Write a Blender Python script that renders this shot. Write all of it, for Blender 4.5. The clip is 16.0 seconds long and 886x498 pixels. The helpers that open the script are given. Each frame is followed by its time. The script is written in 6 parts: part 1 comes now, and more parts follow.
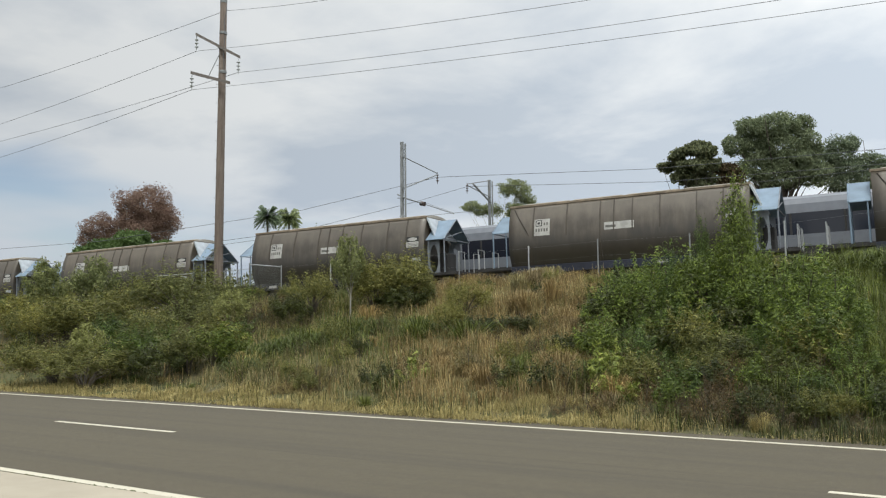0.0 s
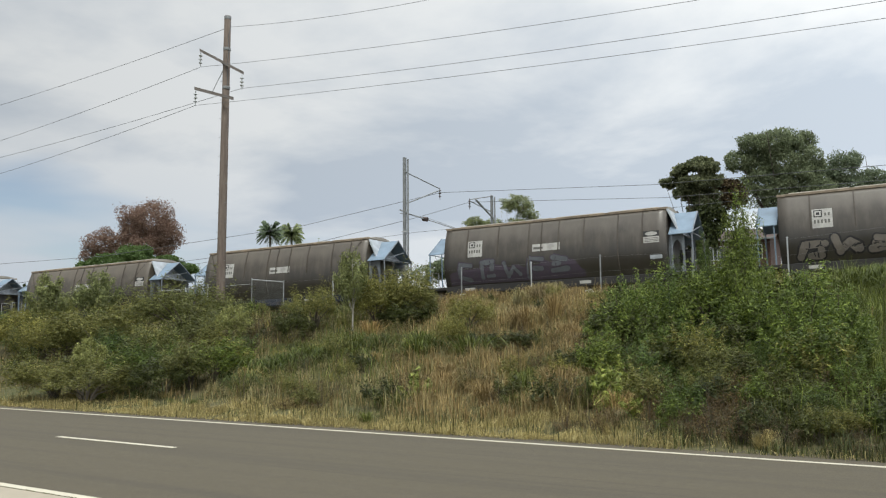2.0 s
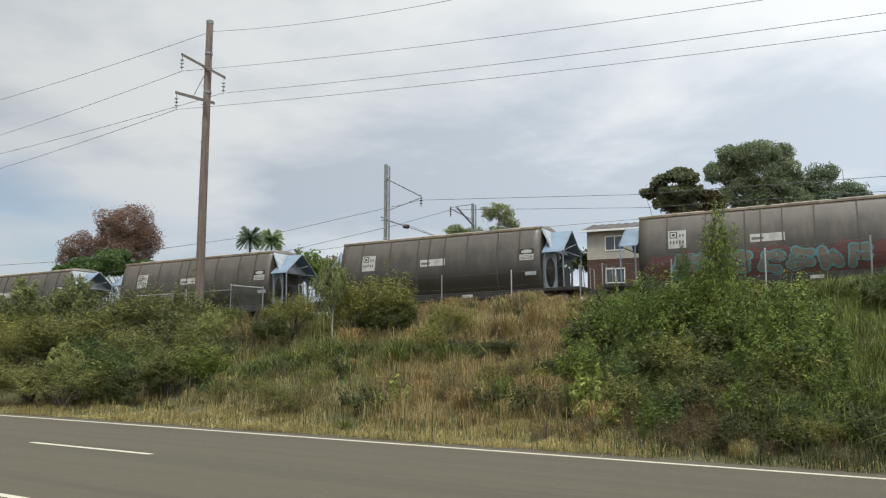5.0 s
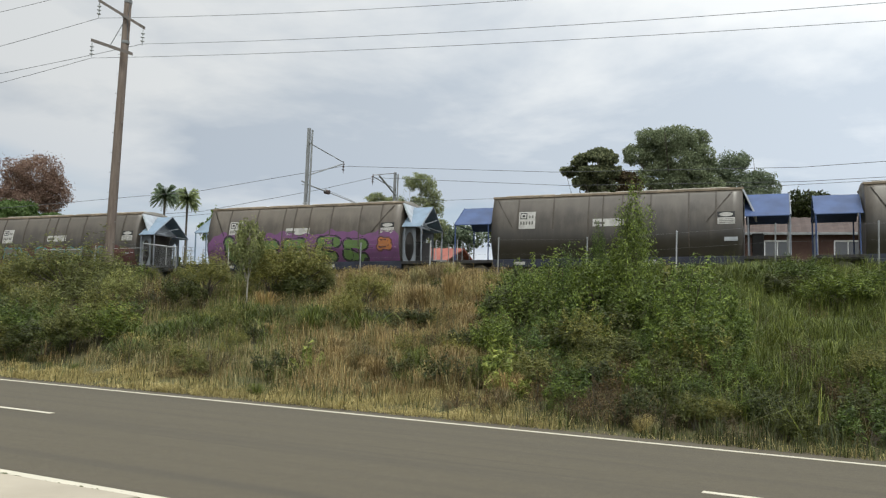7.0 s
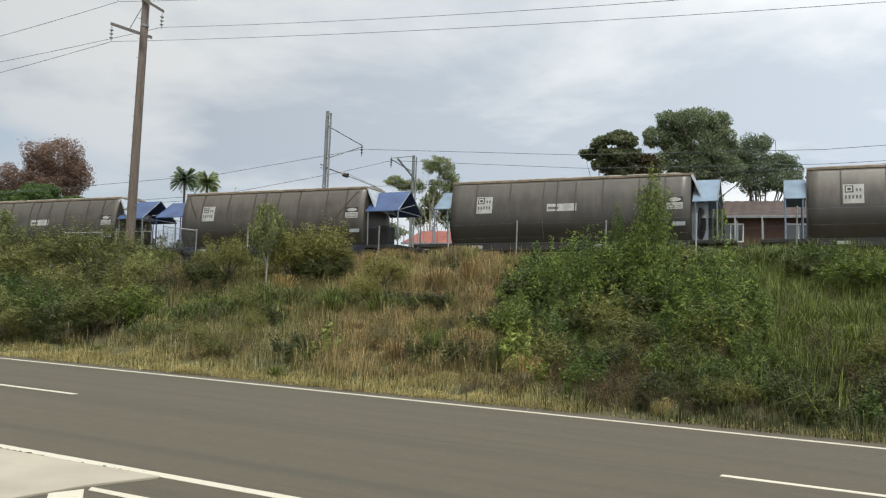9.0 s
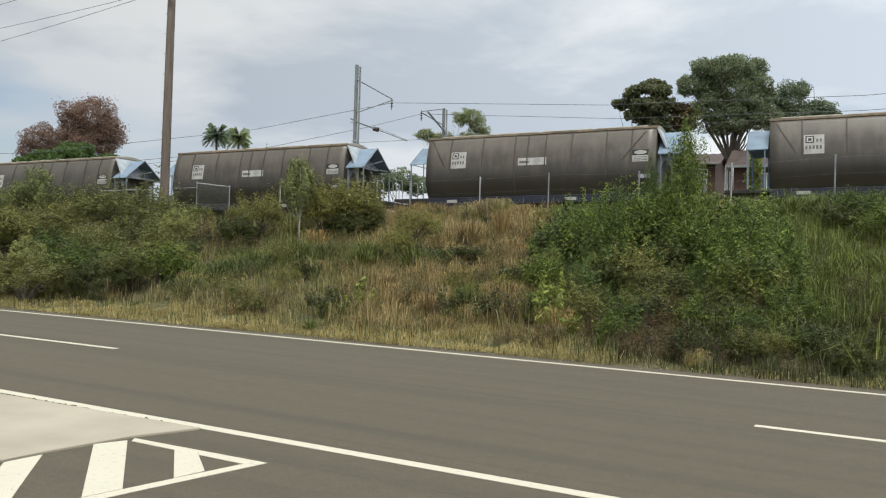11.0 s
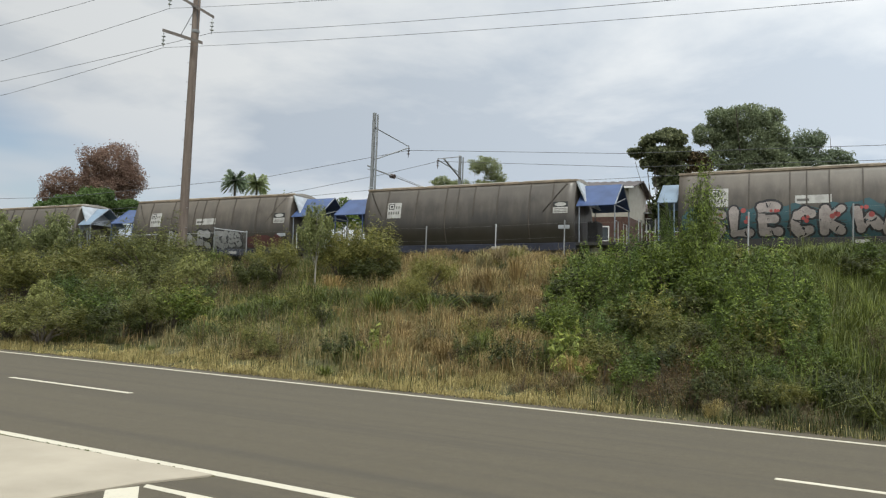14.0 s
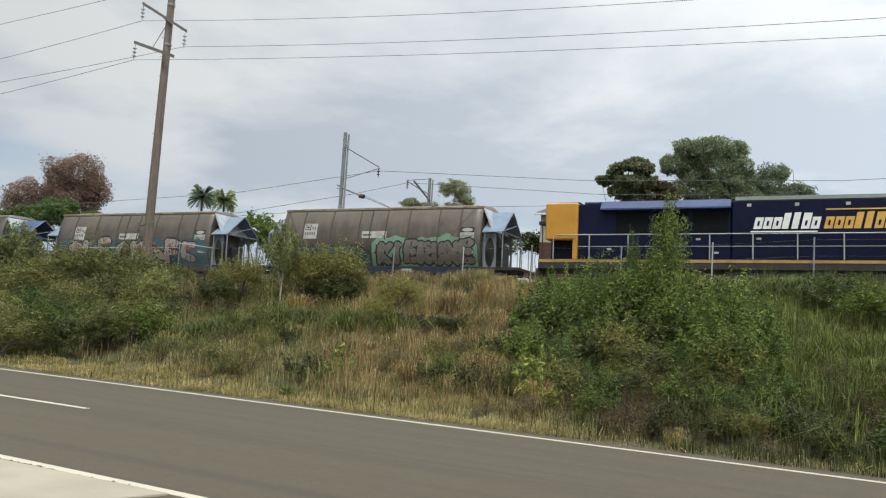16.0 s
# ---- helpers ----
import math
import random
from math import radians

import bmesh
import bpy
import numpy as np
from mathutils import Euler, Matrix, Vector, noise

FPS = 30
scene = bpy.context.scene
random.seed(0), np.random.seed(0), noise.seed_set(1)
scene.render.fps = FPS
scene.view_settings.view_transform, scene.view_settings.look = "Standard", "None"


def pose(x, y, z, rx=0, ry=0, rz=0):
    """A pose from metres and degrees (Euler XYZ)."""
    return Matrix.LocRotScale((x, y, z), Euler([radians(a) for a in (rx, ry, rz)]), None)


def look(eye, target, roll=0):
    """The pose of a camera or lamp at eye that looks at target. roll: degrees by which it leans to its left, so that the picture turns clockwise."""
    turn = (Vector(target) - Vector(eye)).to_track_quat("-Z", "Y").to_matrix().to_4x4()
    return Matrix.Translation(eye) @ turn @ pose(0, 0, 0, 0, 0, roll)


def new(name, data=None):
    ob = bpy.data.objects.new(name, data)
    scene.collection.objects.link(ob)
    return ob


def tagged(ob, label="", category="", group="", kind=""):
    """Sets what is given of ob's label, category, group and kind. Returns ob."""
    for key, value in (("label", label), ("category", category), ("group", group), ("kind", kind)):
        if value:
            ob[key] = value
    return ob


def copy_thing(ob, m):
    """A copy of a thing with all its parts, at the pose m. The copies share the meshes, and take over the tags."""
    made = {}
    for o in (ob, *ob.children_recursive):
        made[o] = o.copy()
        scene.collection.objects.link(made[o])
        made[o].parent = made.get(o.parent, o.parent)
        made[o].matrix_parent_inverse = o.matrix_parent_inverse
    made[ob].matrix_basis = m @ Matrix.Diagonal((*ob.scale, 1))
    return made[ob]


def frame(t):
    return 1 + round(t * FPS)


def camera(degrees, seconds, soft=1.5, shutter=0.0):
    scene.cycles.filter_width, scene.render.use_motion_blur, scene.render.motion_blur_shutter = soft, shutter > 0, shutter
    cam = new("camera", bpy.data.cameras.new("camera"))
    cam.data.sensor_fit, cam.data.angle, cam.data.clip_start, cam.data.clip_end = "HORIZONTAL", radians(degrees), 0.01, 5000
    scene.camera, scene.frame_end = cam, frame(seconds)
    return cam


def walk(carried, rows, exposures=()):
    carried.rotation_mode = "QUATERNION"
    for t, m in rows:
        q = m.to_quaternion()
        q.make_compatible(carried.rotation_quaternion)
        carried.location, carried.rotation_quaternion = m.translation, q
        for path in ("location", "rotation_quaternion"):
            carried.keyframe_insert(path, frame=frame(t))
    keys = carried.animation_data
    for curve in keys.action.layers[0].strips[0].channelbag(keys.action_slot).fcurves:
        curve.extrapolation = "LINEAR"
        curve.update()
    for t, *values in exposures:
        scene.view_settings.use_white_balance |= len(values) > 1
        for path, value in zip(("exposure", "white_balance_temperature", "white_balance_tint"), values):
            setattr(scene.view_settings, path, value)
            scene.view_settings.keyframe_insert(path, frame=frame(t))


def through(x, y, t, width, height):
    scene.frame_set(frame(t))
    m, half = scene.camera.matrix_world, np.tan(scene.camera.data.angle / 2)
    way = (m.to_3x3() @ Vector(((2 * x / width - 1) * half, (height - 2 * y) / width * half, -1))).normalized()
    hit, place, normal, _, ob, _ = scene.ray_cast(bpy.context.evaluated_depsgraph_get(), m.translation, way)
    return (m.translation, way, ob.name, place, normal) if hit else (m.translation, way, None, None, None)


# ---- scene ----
# ---------------------------------------------------------------- camera
cam = camera(54.64, 16.0, soft=1.22)
EYE = (0.0, 0.0, 1.49)
PATH = [
    (0, (-5.584, 8.244, 2.415), -0.52),
    (0.5, (-5.604, 8.217, 2.526), -0.97),
    (1, (-5.616, 8.213, 2.491), -1.28),
    (1.5, (-5.506, 8.296, 2.418), -1.09),
    (2, (-5.596, 8.214, 2.594), -0.42),
    (2.5, (-5.695, 8.124, 2.743), -0.65),
    (3, (-5.667, 8.152, 2.684), -0.78),
    (3.5, (-5.560, 8.230, 2.651), -0.44),
    (6, (-5.118, 8.513, 2.646), 0.46),
    (6.5, (-4.749, 8.743, 2.492), 0.93),
    (7, (-4.608, 8.834, 2.345), 2.14),
    (7.5, (-4.725, 8.769, 2.376), 2.85),
    (8, (-4.852, 8.708, 2.281), 2.39),
    (10.5, (-4.676, 8.831, 1.873), 2.04),
    (11, (-5.111, 8.595, 1.586), 1.71),
    (11.5, (-5.570, 8.297, 1.864), 1.31),
    (12, (-5.555, 8.285, 2.197), 1.33),
    (12.5, (-5.277, 8.449, 2.365), 1.64),
    (13, (-4.884, 8.676, 2.426), 2.06),
    (13.5, (-4.963, 8.644, 2.297), 2.22),
    (14, (-5.271, 8.474, 2.124), 2.17),
    (14.5, (-5.096, 8.579, 2.155), 2.25),
    (15, (-4.925, 8.662, 2.336), 2.06),
    (15.5, (-4.931, 8.660, 2.315), 2.69),
    (16, (-4.946, 8.644, 2.397), 3.63),
]
walk(cam, [(t, look(EYE, target, roll)) for t, target, roll in PATH])

# ---------------------------------------------------------------- world and sun
SUN_EL, SUN_AZ = 60.0, 145.0      # high sun behind thin cloud, over the camera's shoulder
world = bpy.data.worlds.new("sky")
scene.world = world
world.use_nodes = True
wn, wl = world.node_tree.nodes, world.node_tree.links
for n in list(wn):
    wn.remove(n)


def wnode(kind, **values):
    n = wn.new(kind)
    for key, value in values.items():
        n.inputs[key].default_value = value
    return n


sky = wn.new("ShaderNodeTexSky")
sky.sky_type, sky.sun_disc = "NISHITA", False
sky.sun_elevation, sky.sun_rotation = radians(SUN_EL), radians(SUN_AZ)
blue = wn.new("ShaderNodeVectorMath")
blue.operation = "SCALE"
blue.inputs["Scale"].default_value = 0.11
wl.new(sky.outputs[0], blue.inputs[0])
coord = wn.new("ShaderNodeTexCoord")
split = wn.new("ShaderNodeSeparateXYZ")
wl.new(coord.outputs["Generated"], split.inputs[0])


def wmath(op, a, b=None, clamp=False):
    n = wn.new("ShaderNodeMath")
    n.operation, n.use_clamp = op, clamp
    for i, v in enumerate((a, b)):
        if v is None:
            continue
        if isinstance(v, (int, float)):
            n.inputs[i].default_value = v
        else:
            wl.new(v, n.inputs[i])
    return n.outputs[0]


# cloud sheet seen in perspective: direction divided by its height
lift = wmath("ADD", wmath("MAXIMUM", split.outputs[2], 0.0), 0.16)
flat = wn.new("ShaderNodeCombineXYZ")
wl.new(wmath("DIVIDE", split.outputs[0], lift), flat.inputs[0])
wl.new(wmath("DIVIDE", split.outputs[1], lift), flat.inputs[1])
flat.inputs[2].default_value = 3.7
puffs = wnode("ShaderNodeTexNoise", Scale=0.9, Detail=10.0, Roughness=0.54, Distortion=0.2)
wl.new(flat.outputs[0], puffs.inputs["Vector"])
veil = wnode("ShaderNodeTexNoise", Scale=0.55, Detail=4.0, Roughness=0.5, Distortion=0.2)
wl.new(flat.outputs[0], veil.inputs["Vector"])
shade = wn.new("ShaderNodeValToRGB")
shade.color_ramp.elements[0].position, shade.color_ramp.elements[0].color = 0.40, (0.605, 0.68, 0.765, 1)
shade.color_ramp.elements[1].position, shade.color_ramp.elements[1].color = 0.565, (0.94, 0.975, 0.99, 1)
wl.new(puffs.outputs["Fac"], shade.inputs[0])
cover = wn.new("ShaderNodeValToRGB")
cover.color_ramp.elements[0].position, cover.color_ramp.elements[0].color = 0.30, (0.25, 0.25, 0.25, 1)
cover.color_ramp.elements[1].position, cover.color_ramp.elements[1].color = 0.44, (1, 1, 1, 1)
wl.new(veil.outputs["Fac"], cover.inputs[0])
# an overcast sky is about three times as bright overhead as at the horizon
rise = wmath("ADD", wmath("MULTIPLY", wmath("MAXIMUM", wmath("SUBTRACT", split.outputs[2], 0.42), 0.0), 1.9), 0.84)
# and brighter towards the side where the sun stands
rise = wmath("MULTIPLY", rise, wmath("ADD", wmath("MULTIPLY", wmath("ADD", split.outputs[0], 0.72), 0.58), 0.97))
cloud = wn.new("ShaderNodeVectorMath")
cloud.operation = "SCALE"
# low down the cloud is thin and the blue of the distance comes through
low = wmath("SUBTRACT", 1.0, wmath("MULTIPLY", split.outputs[2], 4.2), True)
haze = wn.new("ShaderNodeMix")
haze.data_type = "RGBA"
side = wmath("MULTIPLY", wmath("SUBTRACT", -0.35, split.outputs[0]), 2.2, True)
wl.new(wmath("MULTIPLY", low, wmath("ADD", wmath("MULTIPLY", side, 0.5), 0.12)), haze.inputs[0])
wl.new(shade.outputs[0], haze.inputs[6])
haze.inputs[7].default_value = (0.56, 0.69, 0.87, 1)
wl.new(haze.outputs[2], cloud.inputs[0])
wl.new(rise, cloud.inputs["Scale"])
mixed = wn.new("ShaderNodeMix")
mixed.data_type = "RGBA"
wl.new(cover.outputs[0], mixed.inputs[0])
wl.new(blue.outputs[0], mixed.inputs[6])
wl.new(cloud.outputs[0], mixed.inputs[7])
back = wn.new("ShaderNodeBackground")
back.inputs[1].default_value = 1.0
wl.new(mixed.outputs[2], back.inputs[0])
out = wn.new("ShaderNodeOutputWorld")
wl.new(back.outputs[0], out.inputs[0])

sun_data = bpy.data.lights.new("sun", "SUN")
sun_data.energy, sun_data.angle, sun_data.color = 2.1, radians(10), (0.96, 0.96, 0.865)
sun = new("sun", sun_data)
_e, _a = radians(SUN_EL), radians(SUN_AZ)
sun.matrix_world = look((60 * math.sin(_a) * math.cos(_e), 60 * math.cos(_a) * math.cos(_e), 60 * math.sin(_e)), (0, 0, 0))
scene.view_settings.exposure = -0.1

# ---------------------------------------------------------------- materials


class Mat:
    """A small builder for node materials."""

    def __init__(self, name):
        self.m = bpy.data.materials.new(name)
        self.m.use_nodes = True
        self.n, self.l = self.m.node_tree.nodes, self.m.node_tree.links
        self.b = self.n["Principled BSDF"]
        self.c = self.n.new("ShaderNodeTexCoord")

    def put(self, value, socket):
        if isinstance(value, bpy.types.NodeSocket):
            self.l.new(value, socket)
        else:
            socket.default_value = value

    def noise(self, scale, detail=4.0, rough=0.55, stretch=None, coords="Object"):
        t = self.n.new("ShaderNodeTexNoise")
        t.inputs["Scale"].default_value, t.inputs["Detail"].default_value, t.inputs["Roughness"].default_value = scale, detail, rough
        v = self.c.outputs[coords]
        if stretch:
            mp = self.n.new("ShaderNodeMapping")
            mp.inputs["Scale"].default_value = stretch
            self.l.new(v, mp.inputs[0])
            v = mp.outputs[0]
        self.l.new(v, t.inputs["Vector"])
        return t.outputs["Fac"]

    def ramp(self, fac, *stops):
        r = self.n.new("ShaderNodeValToRGB")
        e = r.color_ramp.elements
        while len(e) < len(stops):
            e.new(0.5)
        for el, (p, c) in zip(e, stops):
            el.position, el.color = p, (*(c if isinstance(c, tuple) else (c, c, c)), 1)
        self.l.new(fac, r.inputs[0])
        return r.outputs[0]

    def mix(self, fac, a, b, how="MIX"):
        x = self.n.new("ShaderNodeMix")
        x.data_type, x.blend_type = "RGBA", how
        self.put(fac, x.inputs[0])
        self.put((*a, 1) if isinstance(a, tuple) else a, x.inputs[6])
        self.put((*b, 1) if isinstance(b, tuple) else b, x.inputs[7])
        return x.outputs[2]

    def random(self, island=False):
        return (self.n.new("ShaderNodeNewGeometry").outputs["Random Per Island"] if island
                else self.n.new("ShaderNodeObjectInfo").outputs["Random"])

    def bump(self, fac, strength, distance=0.02):
        b = self.n.new("ShaderNodeBump")
        b.inputs["Strength"].default_value, b.inputs["Distance"].default_value = strength, distance
        self.l.new(fac, b.inputs["Height"])
        self.l.new(b.outputs[0], self.b.inputs["Normal"])

    def done(self, colour, rough=0.7, metal=0.0, spec=0.4):
        self.put((*colour, 1) if isinstance(colour, tuple) else colour, self.b.inputs["Base Color"])
        self.put(rough, self.b.inputs["Roughness"])
        self.b.inputs["Metallic"].default_value = metal
        self.b.inputs["Specular IOR Level"].default_value = spec
        return self.m


def simple(name, colour, rough=0.6, metal=0.0, wear=0.25, scale=3.0, spec=0.4):
    """Paint or metal with soft dirt at two scales."""
    m = Mat(name)
    big, fine = m.noise(scale, 5), m.noise(scale * 14, 3)
    dark = tuple(v * (1 - wear) for v in colour)
    c = m.mix(m.ramp(big, (0.35, 0.0), (0.68, 1.0)), dark, colour)
    c = m.mix(m.ramp(fine, (0.4, 0.0), (0.75, 0.35 * wear + 0.02)), c, tuple(v * 0.55 for v in colour))
    m.bump(fine, 0.12, 0.004)
    return m.done(c, rough, metal, spec)


def leaf(name, dark, light, rough=0.55, through=0.35, patch=0.6, patchy=0.45):
    """Leaves: varied leaf by leaf and in patches, and a little light shines through."""
    m = Mat(name)
    c = m.mix(m.ramp(m.random(island=True), (0.0, 0.0), (0.6, 0.32), (1.0, 1.0)), dark, light)
    c = m.mix(m.ramp(m.noise(patch, 3), (0.35, 0.0), (0.7, patchy)), c, tuple(v * 0.7 for v in dark))
    warm = m.mix(m.random(), (0.68, 0.74, 0.74), (1.24, 1.18, 0.88))
    c = m.mix(1.0, c, warm, "MULTIPLY")
    m.done(c, rough, 0.0, 0.25)
    glow = m.n.new("ShaderNodeBsdfTranslucent")
    m.l.new(c, glow.inputs[0])
    both = m.n.new("ShaderNodeMixShader")
    both.inputs[0].default_value = through
    m.l.new(m.b.outputs[0], both.inputs[1])
    m.l.new(glow.outputs[0], both.inputs[2])
    m.l.new(both.outputs[0], m.n["Material Output"].inputs[0])
    return m.m


def make_asphalt():
    m = Mat("asphalt")
    grit, mid, big = m.noise(85, 4, 0.75), m.noise(9, 4), m.noise(1.0, 5, stretch=(0.05, 2.6, 1))
    c = m.mix(m.ramp(grit, (0.3, 0.0), (0.75, 1.0)), (0.052, 0.0435, 0.0285), (0.132, 0.1115, 0.072))
    c = m.mix(m.ramp(mid, (0.35, 0.0), (0.72, 0.45)), c, (0.056, 0.048, 0.036))
    c = m.mix(m.ramp(m.noise(3.2, 6, 0.7), (0.5, 0.0), (0.75, 0.30)), c, (0.115, 0.098, 0.070))
    c = m.mix(m.ramp(m.noise(1.0, 6, 0.6, stretch=(0.09, 9.0, 1)), (0.60, 0.0), (0.66, 0.35)), c, (0.036, 0.032, 0.027))
    c = m.mix(m.ramp(big, (0.46, 0.0), (0.68, 0.5)), c, (0.048, 0.043, 0.035))
    c = m.mix(m.ramp(m.noise(30, 5, 0.75), (0.42, 0.0), (0.62, 0.5)), c, (0.058, 0.049, 0.034))
    c = m.mix(m.ramp(m.noise(42, 4, 0.7), (0.60, 0.0), (0.72, 0.5)), c, (0.16, 0.138, 0.098))
    m.bump(grit, 0.35, 0.006)
    return m.done(c, 0.85, 0.0, 0.3)


def make_line_paint():
    m = Mat("road_paint")
    worn = m.ramp(m.noise(26, 6, 0.7), (0.30, 0.0), (0.42, 1.0))
    c = m.mix(worn, (0.20, 0.185, 0.14), (0.49, 0.455, 0.36))
    c = m.mix(m.ramp(m.noise(2.2, 3), (0.4, 0.0), (0.8, 0.3)), c, (0.40, 0.37, 0.29))
    m.bump(m.noise(160, 3), 0.25, 0.004)
    return m.done(c, 0.7)


def make_concrete():
    m = Mat("concrete")
    c = m.mix(m.ramp(m.noise(1.3, 6), (0.3, 0.0), (0.7, 1.0)), (0.27, 0.235, 0.175), (0.36, 0.315, 0.24))
    c = m.mix(m.ramp(m.noise(90, 4), (0.4, 0.0), (0.8, 0.35)), c, (0.34, 0.32, 0.29))
    m.bump(m.noise(90, 4), 0.25, 0.004)
    return m.done(c, 0.85)


def make_soil():
    m = Mat("bank_soil")
    c = m.mix(m.ramp(m.noise(0.35, 5), (0.35, 0.0), (0.65, 1.0)), (0.085, 0.075, 0.04), (0.055, 0.07, 0.025))
    c = m.mix(m.ramp(m.noise(7, 6), (0.4, 0.0), (0.75, 0.7)), c, (0.16, 0.13, 0.075))
    m.bump(m.noise(12, 6), 0.6, 0.08)
    return m.done(c, 0.95, 0.0, 0.1)


def make_ballast():
    m = Mat("ballast")
    c = m.mix(m.ramp(m.noise(22, 3), (0.35, 0.0), (0.7, 1.0)), (0.10, 0.09, 0.08), (0.27, 0.25, 0.23))
    m.bump(m.noise(22, 3), 0.9, 0.05)
    return m.done(c, 0.9)


def make_wagon_paint():
    """Grey-brown grime over old paint, with painted shading: darker towards streaks, dust in long vertical runs."""
    m = Mat("wagon_grime_and_shading")
    run = m.noise(3.4, 6, 0.62, stretch=(1.0, 1.0, 0.12))
    cloud = m.noise(0.75, 5, 0.6)
    fine = m.noise(14, 5, 0.65)
    c = m.mix(m.ramp(cloud, (0.32, 0.0), (0.7, 1.0)), (0.039, 0.032, 0.024), (0.078, 0.065, 0.048))
    c = m.mix(m.ramp(run, (0.45, 0.0), (0.75, 0.55)), c, (0.135, 0.117, 0.092))
    c = m.mix(m.ramp(fine, (0.5, 0.0), (0.8, 0.4)), c, (0.045, 0.040, 0.034))
    # ragged dried dust high, oily grime low; also paints the bulge's light and shade
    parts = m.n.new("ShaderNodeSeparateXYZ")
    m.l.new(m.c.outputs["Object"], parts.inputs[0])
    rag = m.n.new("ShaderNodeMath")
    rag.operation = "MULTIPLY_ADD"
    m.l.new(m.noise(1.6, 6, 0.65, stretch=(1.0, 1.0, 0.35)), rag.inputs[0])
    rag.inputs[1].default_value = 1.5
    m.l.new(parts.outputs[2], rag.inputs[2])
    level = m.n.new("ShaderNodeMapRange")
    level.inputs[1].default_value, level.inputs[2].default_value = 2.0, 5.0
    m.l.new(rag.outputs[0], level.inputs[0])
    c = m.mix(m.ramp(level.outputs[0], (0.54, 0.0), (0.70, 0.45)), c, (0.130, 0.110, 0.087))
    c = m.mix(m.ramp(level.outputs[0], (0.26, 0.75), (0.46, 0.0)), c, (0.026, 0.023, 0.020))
    tone = m.mix(m.random(), (0.80, 0.80, 0.80), (1.22, 1.19, 1.15))
    c = m.mix(1.0, c, tone, "MULTIPLY")
    m.bump(fine, 0.15, 0.006)
    return m.done(c, m.ramp(run, (0.3, 0.30), (0.7, 0.46)), 0.0, 0.6)


def make_bark(name, a, b):
    m = Mat(name)
    g = m.noise(9, 6, 0.65, stretch=(1, 1, 0.12))
    m.bump(g, 0.6, 0.02)
    return m.done(m.mix(m.ramp(g, (0.3, 0.0), (0.7, 1.0)), a, b), 0.9, 0.0, 0.15)


def make_roof_tiles(name, a, b):
    m = Mat(name)
    c = m.mix(m.ramp(m.noise(1.2, 4), (0.35, 0.0), (0.7, 1.0)), a, b)
    c = m.mix(m.ramp(m.noise(30, 3), (0.4, 0.0), (0.8, 0.4)), c, tuple(v * 0.5 for v in a))
    return m.done(c, 0.8)


ASPHALT, PAINT, CONCRETE, SOIL, BALLAST = make_asphalt(), make_line_paint(), make_concrete(), make_soil(), make_ballast()
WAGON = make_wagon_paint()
ROOF_LIP = simple("rusty_rail_edge", (0.27, 0.215, 0.155), 0.7, 0.0, 0.5)
ROOF_TOP = simple("dusty_roof", (0.36, 0.33, 0.28), 0.8, 0.0, 0.3)
RIB = simple("dark_rib", (0.075, 0.062, 0.05), 0.7, 0.0, 0.3)
HOOD_PALE = simple("pale_blue_hood", (0.18, 0.245, 0.315), 0.6, 0.0, 0.3, 1.5)
HOOD_BLUE = simple("blue_hood", (0.045, 0.078, 0.18), 0.6, 0.0, 0.3, 1.5)
END_GREY = simple("end_sheet", (0.20, 0.22, 0.25), 0.5, 0.0, 0.45)
UNDER = simple("underframe", (0.035, 0.033, 0.032), 0.8, 0.0, 0.4)
SILL_BLUE = simple("blue_sill", (0.022, 0.026, 0.045), 0.6, 0.0, 0.5)
STEEL = simple("wheel_steel", (0.20, 0.18, 0.16), 0.5, 0.6, 0.5)
PANEL = simple("white_panel", (0.44, 0.43, 0.40), 0.6, 0.0, 0.35, 4)
BLACK = simple("black_paint", (0.02, 0.02, 0.02), 0.6, 0.0, 0.2)
GALV = simple("galvanised_steel", (0.42, 0.43, 0.43), 0.5, 0.4, 0.3)
GALV_DARK = simple("dull_steel", (0.25, 0.26, 0.26), 0.6, 0.3, 0.3)
WIRE = simple("wire", (0.10, 0.105, 0.11), 0.6, 0.3, 0.2)
PORCELAIN = simple("insulator_glass", (0.45, 0.47, 0.47), 0.25, 0.0, 0.2)
BROWN_INS = simple("brown_insulator", (0.07, 0.05, 0.045), 0.3, 0.0, 0.2)
TIMBER = make_bark("pole_timber", (0.10, 0.078, 0.066), (0.19, 0.155, 0.13))
SLEEPER = simple("sleeper", (0.20, 0.19, 0.17), 0.9)
LOCO_BLUE = simple("locomotive_blue", (0.006, 0.008, 0.030), 0.5, 0.0, 0.25, 1.2, 0.12)
LOCO_ROOF = simple("locomotive_pale_blue", (0.045, 0.07, 0.17), 0.45, 0.0, 0.3, 1.2)
LOCO_YELLOW = simple("locomotive_yellow", (0.52, 0.25, 0.03), 0.4, 0.0, 0.2, 1.2)
LOCO_DARK = simple("locomotive_recess", (0.006, 0.0065, 0.009), 0.7, 0.0, 0.3, 3.0, 0.1)
LOCO_STRIPE = simple("ochre_stripe", (0.42, 0.25, 0.07), 0.6, 0.0, 0.4)
LOGO_WHITE = simple("logo_white", (0.75, 0.75, 0.72), 0.5, 0.0, 0.15)
LOGO_GOLD = simple("logo_gold", (0.62, 0.36, 0.07), 0.5, 0.0, 0.2)
CAR_WHITE = simple("carriage_white", (0.14, 0.15, 0.17), 0.4, 0.0, 0.15)
CAR_GLASS = simple("carriage_window_band", (0.012, 0.014, 0.022), 0.15, 0.0, 0.1)
